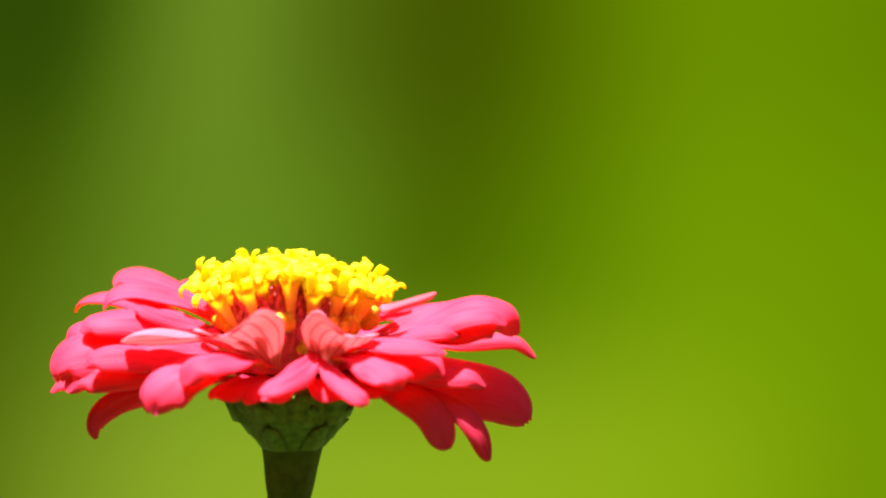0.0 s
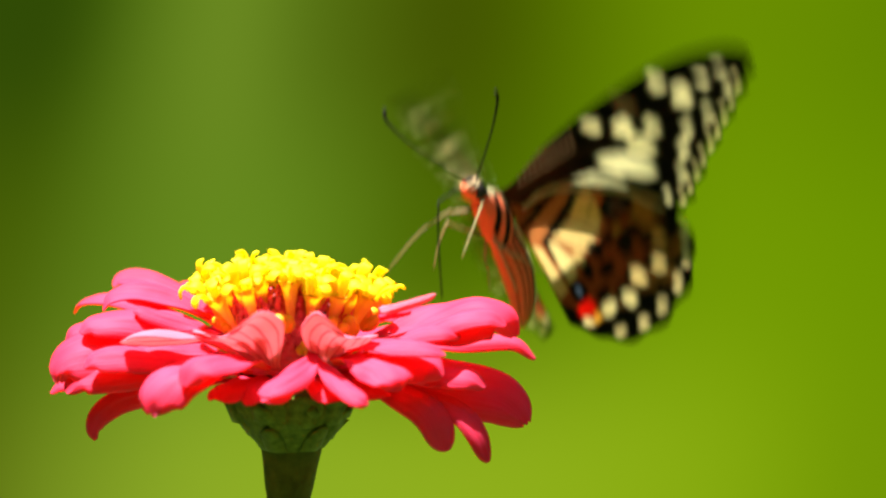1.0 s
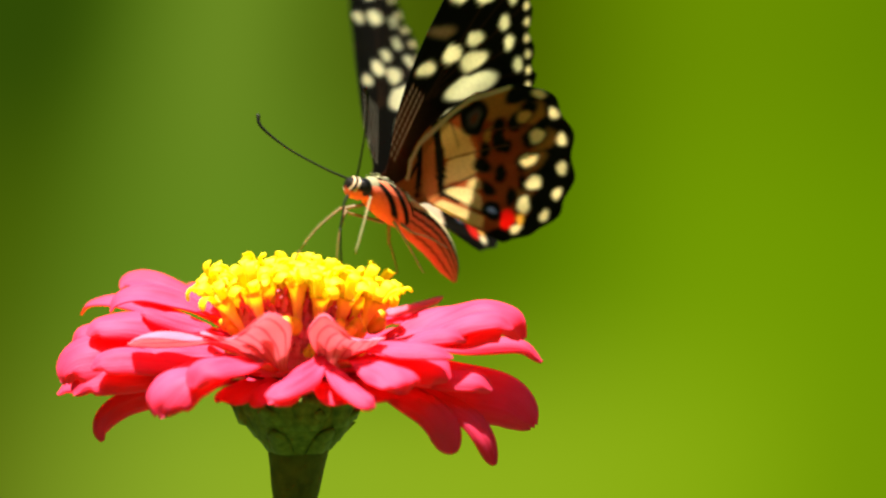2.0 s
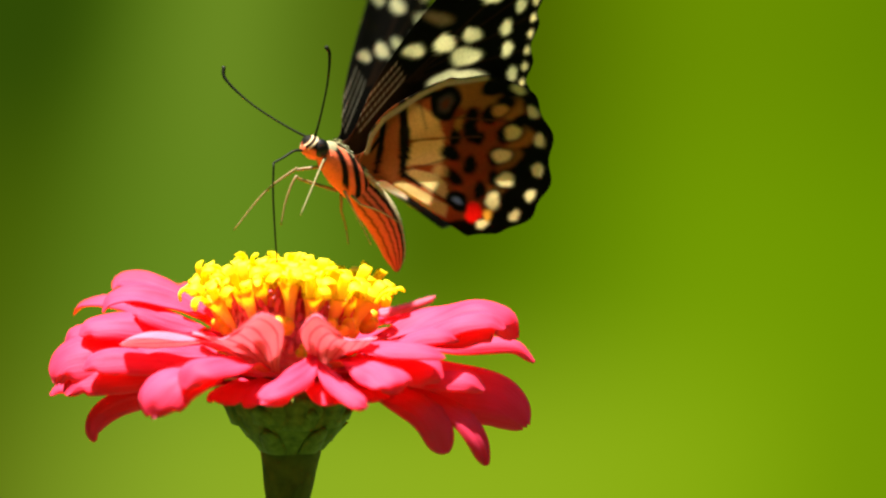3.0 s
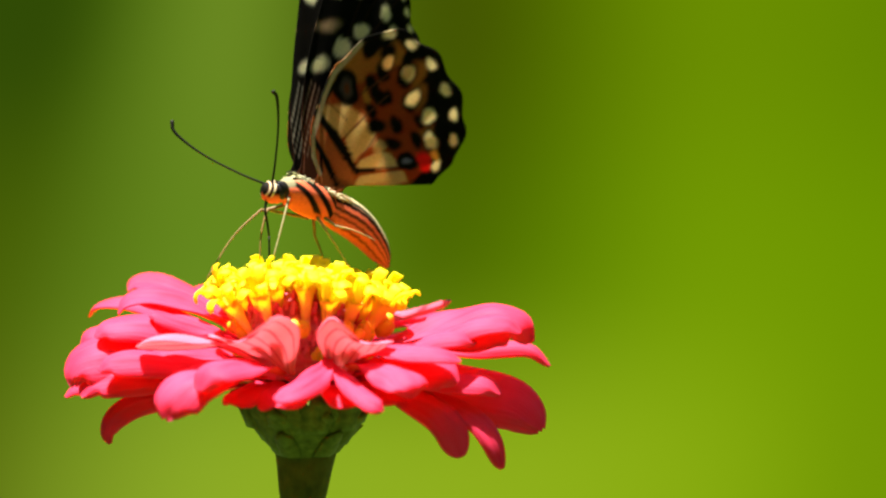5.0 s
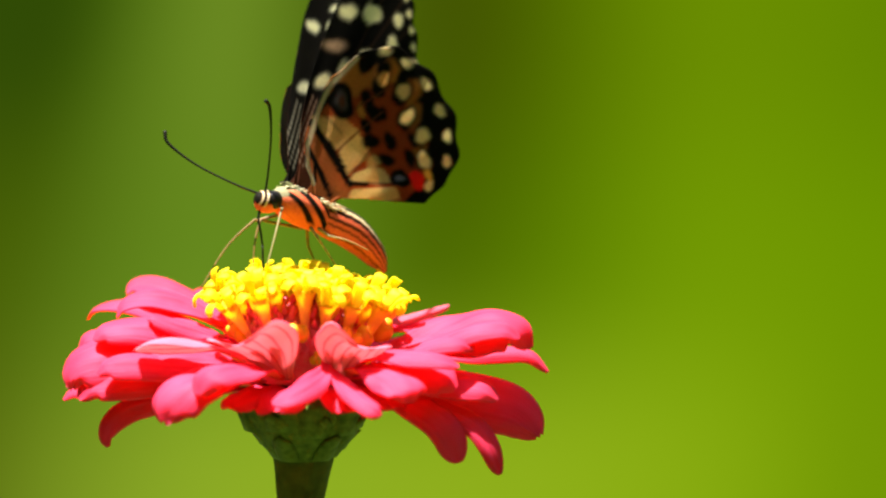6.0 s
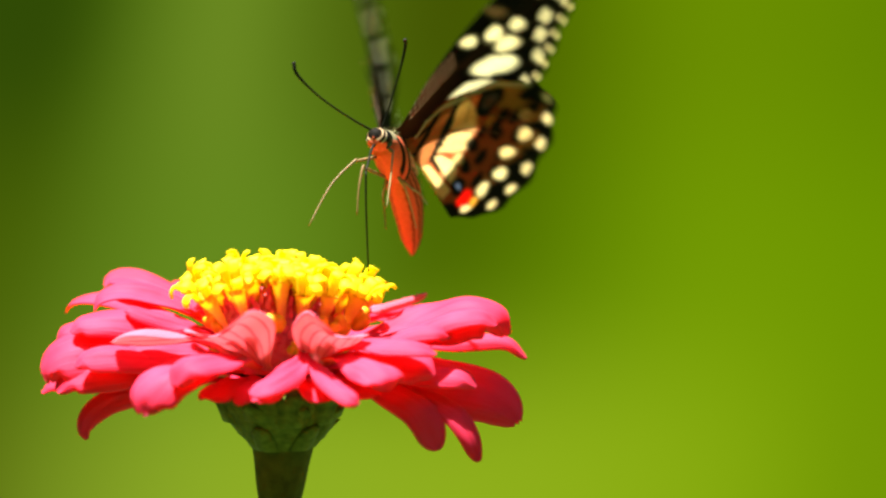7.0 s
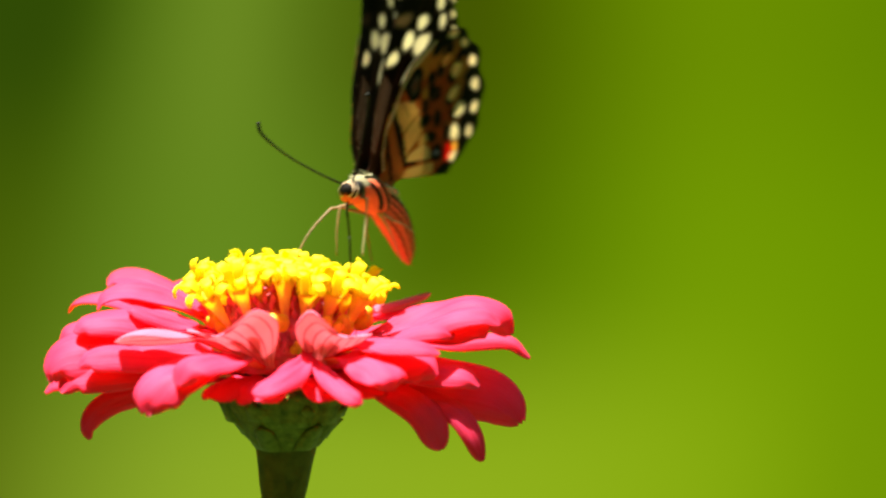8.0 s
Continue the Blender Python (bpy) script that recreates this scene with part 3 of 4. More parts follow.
# spots: across, ahead, half length, half width, turn in degrees (millimetres from the wing's root)
FORE_CELL = [(16.9, 10.3, 2.2, 1.3, -25), (21.9, 9, 2.3, 1.8, -21), (26.6, 8.2, 1.9, 1.4, -27), (24.1, 5.5, 3.1, 1.8, -21)]
FORE_BAND = [(21.2, 2.4, 4.9, 1.9, -23), (16, 0.1, 4.4, 1.7, -14), (10.2, -0.5, 2.6, 0.8, -12)]
FORE_TIP = [(28.6, 15.9, 2.1, 1.4, -35), (32.4, 12.8, 2.3, 1.8, -32), (36.2, 14.9, 1.7, 0.8, -20), (39.2, 16.3, 1.3, 0.6, -15)]
FORE_EDGE = [(39.9, 12.9, 1.2, 0.8, 40), (36, 8.9, 1.4, 1.0, 45), (32.2, 6.7, 1.6, 1.1, 50), (31, 3.3, 1.6, 1.1, 55), (30, -0.8, 1.5, 1.0, 60), (27, -4.5, 1.1, 0.8, 70)]
HIND_EDGE = [(16.1, -15.7, 2.1, 1.6, 60), (19.5, -13.5, 2.0, 1.7, -28), (20.7, -9.5, 2.3, 1.6, -32), (24, -6.8, 1.9, 1.7, -22), (23.7, -2.3, 1.8, 1.4, -20)]
HIND_RIM = [(27.9, -0.6, 1.6, 0.9, -55), (28.4, -5.3, 1.6, 1.0, -80), (27.3, -10.1, 1.6, 1.1, 80), (24.9, -14.6, 1.5, 1.2, 60), (22, -18, 1.4, 1.1, 45), (18.2, -19.8, 1.4, 1.0, 20), (12.8, -18.4, 1.4, 1.0, -10)]
HIND_BLOTCH = [(24.2, 1.7, 2.0, 1.4, -30), (21.7, -2.2, 1.7, 1.3, 70), (19.2, -1.0, 1.7, 1.2, 60), (17.9, -3.2, 1.9, 1.3, 80), (15.2, -2.9, 1.5, 1.0, 60), (13.4, -4.8, 1.9, 1.2, -60), (15.4, -8.3, 1.7, 1.2, 60),
               (12.2, -9.0, 1.8, 1.0, -75), (26.0, -5.6, 1.5, 1.0, 0), (22.3, -6.3, 1.5, 1.0, 60), (19.4, -9.0, 1.6, 1.0, 60), (18.6, -4.9, 1.2, 1.0, 20), (15.0, -13.0, 1.7, 1.1, 60), (25.4, -1.6, 1.7, 1.0, -40), (17.8, -12.2, 1.5, 0.8, 60)]


def paint(col, p, q, spots, colour, soft=0.35):
    for cx, cy, a, b, turn in spots:
        t = radians(turn)
        x, y = (p - cx) * math.cos(t) + (q - cy) * math.sin(t), -(p - cx) * math.sin(t) + (q - cy) * math.cos(t)
        d = np.hypot(x / a, y / b) * (1 + 0.07 * np.sin(3 * np.arctan2(y, x) + cx * 2.3) + 0.04 * np.sin(5 * np.arctan2(y, x) + cy * 3.1))
        wgt = 1 - smooth01(d, 1 - soft / b, 1 + soft / b)
        col[:] = col * (1 - wgt[:, None]) + np.array(colour) * wgt[:, None]


def cell(col, p, q, corners, colour, soft=0.35):
    """A patch between veins: a convex field with its corners in turn."""
    c = np.array(corners, float)
    mid = c.mean(axis=0)
    d = np.full(len(p), 99.0)
    for a, b in zip(c, np.roll(c, -1, axis=0)):
        n = np.array((a[1] - b[1], b[0] - a[0])) / np.hypot(*(b - a))
        if n @ (mid - a) < 0:
            n = -n
        d = np.minimum(d, (p - a[0]) * n[0] + (q - a[1]) * n[1])
    wgt = smooth01(d + 0.12 * np.sin(p * 2.1 + q * 1.3), -soft, soft)
    col[:] = col * (1 - wgt[:, None]) + np.array(colour) * wgt[:, None]


def stroke(col, p, q, a, b, width, colour):
    ax, ay, bx, by = *a, *b
    t = np.clip(((p - ax) * (bx - ax) + (q - ay) * (by - ay)) / ((bx - ax) ** 2 + (by - ay) ** 2), 0, 1)
    d = np.hypot(p - ax - t * (bx - ax), q - ay - t * (by - ay))
    wgt = 1 - smooth01(d, width - 0.25, width + 0.25)
    col[:] = col * (1 - wgt[:, None]) + np.array(colour) * wgt[:, None]


def fore_pattern(p, q, r, under):
    col = np.tile(np.array(BLACK), (len(p), 1))
    if under:
        wgt = smooth01(-np.hypot(p, q - 2), -17, -6)[:, None]
        col = col * (1 - wgt) + np.array((0.10, 0.030, 0.012)) * wgt
    for b in ((43, 15.5), (41, 11), (38, 6.5), (34.5, 1.5), (31, -3)):
        stroke(col, p, q, (14, 6.5), b, 0.16, (0.03, 0.014, 0.006))
    g = 1.0 if under else 0.87           # the spots of the upper side are smaller
    # rows of pale dust in the cell
    for k in range(4):
        for i in range(11):
            x = 3.4 + i * 0.98
            paint(col, p, q, [(x, 1.6 + k * 0.95 + 0.40 * x, 0.36, 0.17, 25 + 20 * (k % 2))], (0.34, 0.32, 0.22) if not under else (0.42, 0.24, 0.14), 0.10)
    paint(col, p, q, [(x, y, a * 0.86 * g, b * 0.88 * g, t) for x, y, a, b, t in FORE_CELL], PALE if not under else CREAM, 0.35)
    paint(col, p, q, [(x, y, a * 1.05, b * 0.98, t) for x, y, a, b, t in FORE_BAND], PALE if not under else (0.86, 0.80, 0.50), 0.3)
    paint(col, p, q, [(x, y, a * 0.88 * g, b * 0.88 * g, t) for x, y, a, b, t in FORE_TIP + FORE_EDGE], PALE if not under else CREAM, 0.3)
    if under:
        paint(col, p, q, [(22.8, 13.2, 2.3, 0.9, -40)], (0.66, 0.40, 0.22), 0.4)
    for k in range(9):
        x, y = 42.6 - 12.4 * k / 8, 13.0 - 18.4 * (k / 8) ** 0.95
        paint(col, p, q, [(x - 0.9, y + 0.3, 0.75, 0.5, 55)], CREAM, 0.2)
    return col


def hind_pattern(p, q, r, under):
    col = np.tile(np.array(BLACK), (len(p), 1))
    wave = 0.015 * np.sin(p * 1.1 + q * 0.7) + 0.01 * np.sin(q * 1.9)
    zone = (1 - smooth01(r + wave, 0.765, 0.815))[:, None]
    if under:
        col = col * (1 - zone) + np.array(RUST) * zone
        # orange patches of the outer field
        paint(col, p, q, [(21.2, 2.4, 4.0, 2.6, -30), (25.6, -3.2, 2.0, 1.9, 0), (24.9, -8.2, 2.1, 1.7, 0), (23.0, -1.0, 1.8, 1.6, 0), (21.6, -10.2, 2.0, 1.7, 0), (18.2, 5.0, 2.4, 1.8, -20), (17.0, -14.4, 1.8, 1.4, 60)], (0.60, 0.22, 0.04), 0.6)
        # orange base and the pale cells of the middle, split by dark veins
        cell(col, p, q, ((-2, 4), (2, 7), (10.5, 8), (9.0, 3.0), (4.9, -3.6), (1.5, -4.6), (-2, -4)), (0.50, 0.135, 0.035), 0.4)
        cell(col, p, q, ((9.6, 7.4), (15.5, 7.2), (14.2, 1.4), (15.9, -1.6), (15.0, -2.4), (13.6, -1.9), (8.8, 0.4), (8.4, 2.4)), (0.80, 0.48, 0.17), 0.35)
        cell(col, p, q, ((8.5, 0.1), (13.4, -1.9), (12.9, -4.0), (11.4, -5.6), (5.9, -3.0)), (0.88, 0.60, 0.23), 0.3)
        cell(col, p, q, ((16.9, 0.2), (15.0, -2.6), (15.9, -2.4), (18.4, -0.2)), (0.72, 0.32, 0.05), 0.3)
        paint(col, p, q, [(10.7, -6.7, 1.4, 0.95, -50)], (0.86, 0.60, 0.22), 0.3)
        cell(col, p, q, ((5.2, -3.9), (6.6, -3.9), (10.1, -6.9), (10.6, -9.0), (9.4, -11.6), (7.6, -9.2)), (0.93, 0.74, 0.32), 0.3)
        cell(col, p, q, ((1.2, -4.2), (4.4, -5.0), (7.4, -9.6), (9.0, -12.4), (8.0, -14.4), (5.8, -11.6)), (0.90, 0.66, 0.26), 0.3)
        paint(col, p, q, HIND_BLOTCH, BLACK, 0.4)
        # black eye-ring by the front edge
        paint(col, p, q, [(16.3, 3.2, 3.1, 2.5, 35)], BLACK, 0.3)
        paint(col, p, q, [(16.3, 3.2, 1.6, 1.2, 35)], (0.10, 0.08, 0.075), 0.5)
        paint(col, p, q, [(16.2, 3.1, 0.9, 0.6, 35)], (0.20, 0.055, 0.03), 0.4)
        # basal bands and the veins of the cells
        for a, b, w in (((10.1, 7.0), (8.3, 2.4), 0.75), ((8.3, 2.4), (6.3, -1.4), 0.95), ((6.3, -1.4), (4.9, -3.9), 0.7), ((4.9, -3.9), (6.6, -7.2), 0.35),
                        ((6.3, 6.2), (3.5, 1.9), 0.5), ((3.5, 1.9), (1.2, -1.0), 0.6), ((4.2, 6.0), (1.6, 3.6), 0.4), ((4.0, 3.4), (1.8, 2.4), 0.35)):
            stroke(col, p, q, a, b, w, BLACK)
        for a, b in (((8.8, 0.3), (13.6, -2.0)), ((5.6, -3.6), (9.2, -4.6)), ((9.2, -4.6), (12.6, -5.4)), ((11.6, 0.8), (12.6, 5.5)), ((6.8, -7.0), (9.6, -12.4)), ((13.6, -2.0), (19.0, -4.8)), ((16.4, 0.4), (24.0, -4.6))):
            stroke(col, p, q, a, b, 0.12, (0.14, 0.05, 0.02))
        # pale line of the front edge
        for a, b in (((1.2, 2.6), (3.3, 4.7)), ((3.3, 4.7), (6.1, 5.95)), ((6.1, 5.95), (13.0, 6.5)), ((13.0, 6.5), (17.4, 6.3)), ((17.4, 6.3), (24.0, 3.8))):
            stroke(col, p, q, a, b, 0.42, (0.84, 0.68, 0.40))
    else:
        cell(col, p, q, ((2.5, 3.0), (9.0, 4.6), (14.8, 5.4), (16.2, -1.4), (13.0, -4.4), (10.8, -9), (8.6, -13.4), (2.5, -6)), (0.90, 0.88, 0.66), 0.4)
        paint(col, p, q, [(16.4, 2.8, 2.6, 2.3, 50)], BLACK)
    # red eyespot with a black, blue-dusted half
    paint(col, p, q, [(10.9, -12.7, 2.2, 1.5, -70)], BLACK, 0.3)
    paint(col, p, q, [(10.9, -12.6, 0.9, 0.45, -60)], (0.16, 0.20, 0.28), 0.3)
    paint(col, p, q, [(12.4, -15.9, 1.75, 1.4, 60)], RED, 0.35)
    if under:
        paint(col, p, q, [(x, y, a * 1.02, b * 1.02, t) for x, y, a, b, t in HIND_EDGE], BLACK, 0.5)
    for k, (x, y, a, b, t) in enumerate(HIND_EDGE):
        paint(col, p, q, [(x, y, a * 0.72, b * 0.72, t)], PALE if not under else (0.91, 0.74, 0.38) if k < 2 else (0.87, 0.60, 0.25) if k < 4 else (0.66, 0.30, 0.08), 0.4)
    paint(col, p, q, [(x, y, a * 0.78, b * 0.78, t) for x, y, a, b, t in HIND_RIM], PALE if not under else (0.90, 0.70, 0.36), 0.3)
    paint(col, p, q, [(14.3, -17.4, 1.0, 0.7, 60)], (0.85, 0.50, 0.10))
    return col


def wing(parent, name, outline, pattern, side, label, teeth, centre=(0.0, 0.4)):
    """A wing in its own plane: across the body along y (side: 1 left, -1 right), ahead along x."""
    rim = smooth_line([(*c, 0) for c in outline], 14)
    a, z = teeth
    count = len(rim)
    for k, c in enumerate(rim):
        f = k / (count - 1)
        if a < f < z:
            c.x, c.y = c.x * (1 + 0.014 * math.cos((f - a) / (z - a) * 14 * math.pi)), c.y * (1 + 0.014 * math.cos((f - a) / (z - a) * 14 * math.pi))
    nr = 56
    n = len(rim)
    p0, q0 = centre
    pts, frac = [(p0, q0)], [0.0]
    for i in range(1, nr + 1):
        s = (i / nr) ** 0.85
        for c in rim:
            pts.append((p0 + (c[0] - p0) * s, q0 + (c[1] - q0) * s))
            frac.append(s)
    p, q = np.array(pts).T
    r = np.array(frac)
    sag = 0.6 * np.sin(p * 0.12) + 0.12 * np.sin(np.arctan2(q, p + 3) * 26) * smooth01(r, 0.2, 0.8)
    verts, cols = [], []
    for layer, under in ((0.05, False), (-0.05, True)):
        verts += [Vector((q[i], side * p[i], sag[i] + layer)) * SIZE for i in range(len(p))]
        cols.append(pattern(p, q, r, under))
    k = len(p)
    faces = []
    for layer in (0, 1):
        for i in range(nr):
            for j in range(n - 1):
                a = layer * k + 1 + (i - 1) * n + j
                if i == 0:
                    tri = (layer * k, layer * k + 1 + j, layer * k + 2 + j)
                else:
                    tri = (a, a + n, a + n + 1, a + 1)
                faces.append(tri if (layer == 0) == (side < 0) else tri[::-1])
    o = 1 + (nr - 1) * n
    for j in range(n - 1):
        quad = (o + j, o + j + 1, k + o + j + 1, k + o + j)
        faces.append(quad)
    return mesh_object(name, verts, faces, [WING], parent, label, colours=np.vstack(cols))


FORE_OUT = [(-1.0, 2.6), (2.2, 3.4), (8.1, 8.2), (15.8, 12.7), (22.7, 15.9), (28.7, 18.3), (34.7, 19.6), (40.7, 19.5), (44.3, 17.9), (44.9, 15.9), (43.1, 12.7), (40, 8.6), (36.3, 3.5), (32.5, -2.3), (30.2, -6.1), (26.7, -7.3), (20.7, -5.9), (12.7, -3.5), (4.3, -2.7), (-1.0, -3.0)]
HIND_OUT = [(-1.2, 3.2), (1.1, 3), (3, 5.1), (5.7, 6.5), (8.9, 7.1), (12.5, 7.2), (16.8, 7), (20, 6.1), (23.5, 4.4), (27.5, 1.6), (29.7, -3.1), (29.8, -7.8), (28.6, -12.4), (26.3, -16.5), (23.5, -19.7), (20, -21.4), (16, -21.5), (12.8, -20.3), (9.8, -18.9), (8.3, -15.7), (7, -12.5), (4.2, -7.1), (1.3, -3), (-1.2, -3.6)]


def body_rings(spine, sides=96):
    """Rings round a spine of (x, z, half width, half height)."""
    out = []
    for i, (x, z, hw, hh) in enumerate(spine):
        a, b = spine[max(i - 1, 0)], spine[min(i + 1, len(spine) - 1)]
        d = Vector((b[0] - a[0], 0, b[1] - a[1])).normalized()
        up = Vector((-d.z, 0, d.x))
        if up.z < 0:
            up = -up
        out.append([(Vector((x, 0, z)) + Vector((0, 1, 0)) * math.cos(2 * math.pi * j / sides) * hw + up * math.sin(2 * math.pi * j / sides) * hh) * SIZE for j in range(sides)])
    return out


def furry(name, spine, pattern, parent, label=""):
    line = smooth_line([(x, z, 0) for x, z, _, _ in spine], 16)
    size = smooth_line([(w, h, 0) for _, _, w, h in spine], 16)
    full = [(a.x, a.y, max(b.x, 0.05), max(b.y, 0.05)) for a, b in zip(line, size)]
    rings = body_rings(full)
    v, f = lofted(rings)
    k = len(rings[0])
    ang = np.array([2 * math.pi * (i % k) / k for i in range(len(v))])
    up, side = np.sin(ang), np.cos(ang)
    x = np.array([p[0] for p in v]) / SIZE
    s = np.array([(i // k) / (len(rings) - 1) for i in range(len(v))])
    return mesh_object(name, v, f, [FUR], parent, label, colours=pattern(x, up, side, s))


def stripes(*bands):
    def paint_body(x, up, side, s):
        col = np.tile(np.array((0.68, 0.135, 0.06)), (len(x), 1))
        ripple = 0.018 * np.sin(x * 3.3) + 0.012 * np.sin(x * 7.1 + 1.0)
        for lo, hi, colour in bands:
            w = (smooth01(up + ripple, lo - 0.06, lo + 0.06) * (1 - smooth01(up + ripple, hi - 0.06, hi + 0.06)))[:, None]
            col = col * (1 - w) + np.array(colour) * w
        return col
    return paint_body


def thorax_pattern(x, up, side, s):
    col = np.tile(np.array((0.68, 0.135, 0.06)), (len(x), 1))
    for a, b, wid in ((2.6, 4.8, 0.75), (-1.2, 5.2, 0.95), (-5.0, 5.0, 0.75)):
        w = (1 - smooth01(np.abs(x - a - b * up), wid, wid + 0.35))[:, None] * smooth01(up, -0.9, -0.7)[:, None]
        col = col * (1 - w) + np.array(BLACK) * w
    w = smooth01(up, 0.74, 0.84)[:, None]
    col = col * (1 - w) + np.array(BLACK) * w
    tuft = up + 0.06 * np.sin(x * 5.0) + 0.04 * np.sin(x * 11.0 + side * 6)
    w = (smooth01(tuft, 0.62, 0.70) * (1 - smooth01(tuft, 0.76, 0.84)))[:, None]
    col = col * (1 - w) + np.array((0.20, 0.18, 0.10)) * w
    w = (smooth01(x, 4.3, 4.8) * smooth01(up, 0.0, 0.3))[:, None]
    return col * (1 - w) + np.array((0.20, 0.18, 0.10)) * w


def head_pattern(x, up, side, s):
    col = np.tile(np.array((0.68, 0.135, 0.06)), (len(x), 1))
    for lo, hi, tone, low in ((-9, 5.1, (0.36, 0.31, 0.18), 0.75), (5.1, 7.75, BLACK, -0.35), (7.75, 8.05, (0.62, 0.54, 0.33), -0.6), (8.05, 8.5, BLACK, -0.6), (8.5, 8.7, (0.56, 0.48, 0.28), -0.7), (8.7, 12, BLACK, -0.8)):
        w = (smooth01(x, lo - 0.08, lo + 0.08) * (1 - smooth01(x, hi - 0.08, hi + 0.08)) * smooth01(up, low - 0.15, low + 0.15))[:, None]
        col = col * (1 - w) + np.array(tone) * w
    return col


def limb(name, points, radii, mat, parent, label="", sides=7):
    path = smooth_line(points, 6)
    rr = smooth_line([(r, 0, 0) for r in radii], 6)
    v, f = lofted(tube([p * SIZE for p in path], [max(r.x, 0.03) * SIZE for r in rr], sides))
    return mesh_object(name, v, f, [mat], parent, label)


def ball(name, centre, size, mat, parent, label=""):
    rings = []
    for i in range(1, 12):
        a = math.pi * i / 12
        rings.append([(Vector(centre) + Vector((size[0] * math.sin(a) * math.cos(2 * math.pi * j / 16), size[1] * math.cos(a), size[2] * math.sin(a) * math.sin(2 * math.pi * j / 16)))) * SIZE for j in range(16)])
    v, f = lofted(rings)
    return mesh_object(name, v, f, [mat], parent, label)


def tuft(name, parent, rng, count, place, flow, tones, label):
    """A patch of short hairs: place gives each one's foot, flow the way they lie."""
    verts, faces, cols = [], [], []
    for _ in range(count):
        foot = Vector(place(rng))
        d = (Vector(flow) + Vector((rng.uniform(-0.35, 0.35), rng.uniform(-0.35, 0.35), rng.uniform(-0.2, 0.35)))).normalized() * rng.uniform(0.8, 1.7)
        u = d.orthogonal().normalized()
        w = d.cross(u).normalized()
        k = len(verts)
        tone = rng.choice(tones)
        for base, r in ((foot, 0.10), (foot + d * 0.55 + Vector((0, 0, 0.08)), 0.08), (foot + d, 0.02)):
            for j in range(3):
                a = 2 * math.pi * j / 3
                verts.append((base + (u * math.cos(a) + w * math.sin(a)) * r) * SIZE)
                cols.append(tone)
        for i in (0, 3):
            for j in range(3):
                faces.append((k + i + j, k + i + (j + 1) % 3, k + i + 3 + (j + 1) % 3, k + i + 3 + j))
    return mesh_object(name, verts, faces, [FUR], parent, label, colours=np.array(cols))


FORE_ROOT, HIND_ROOT = (1.6, 1.1, 1.9), (-1.8, 2.0, 2.2)


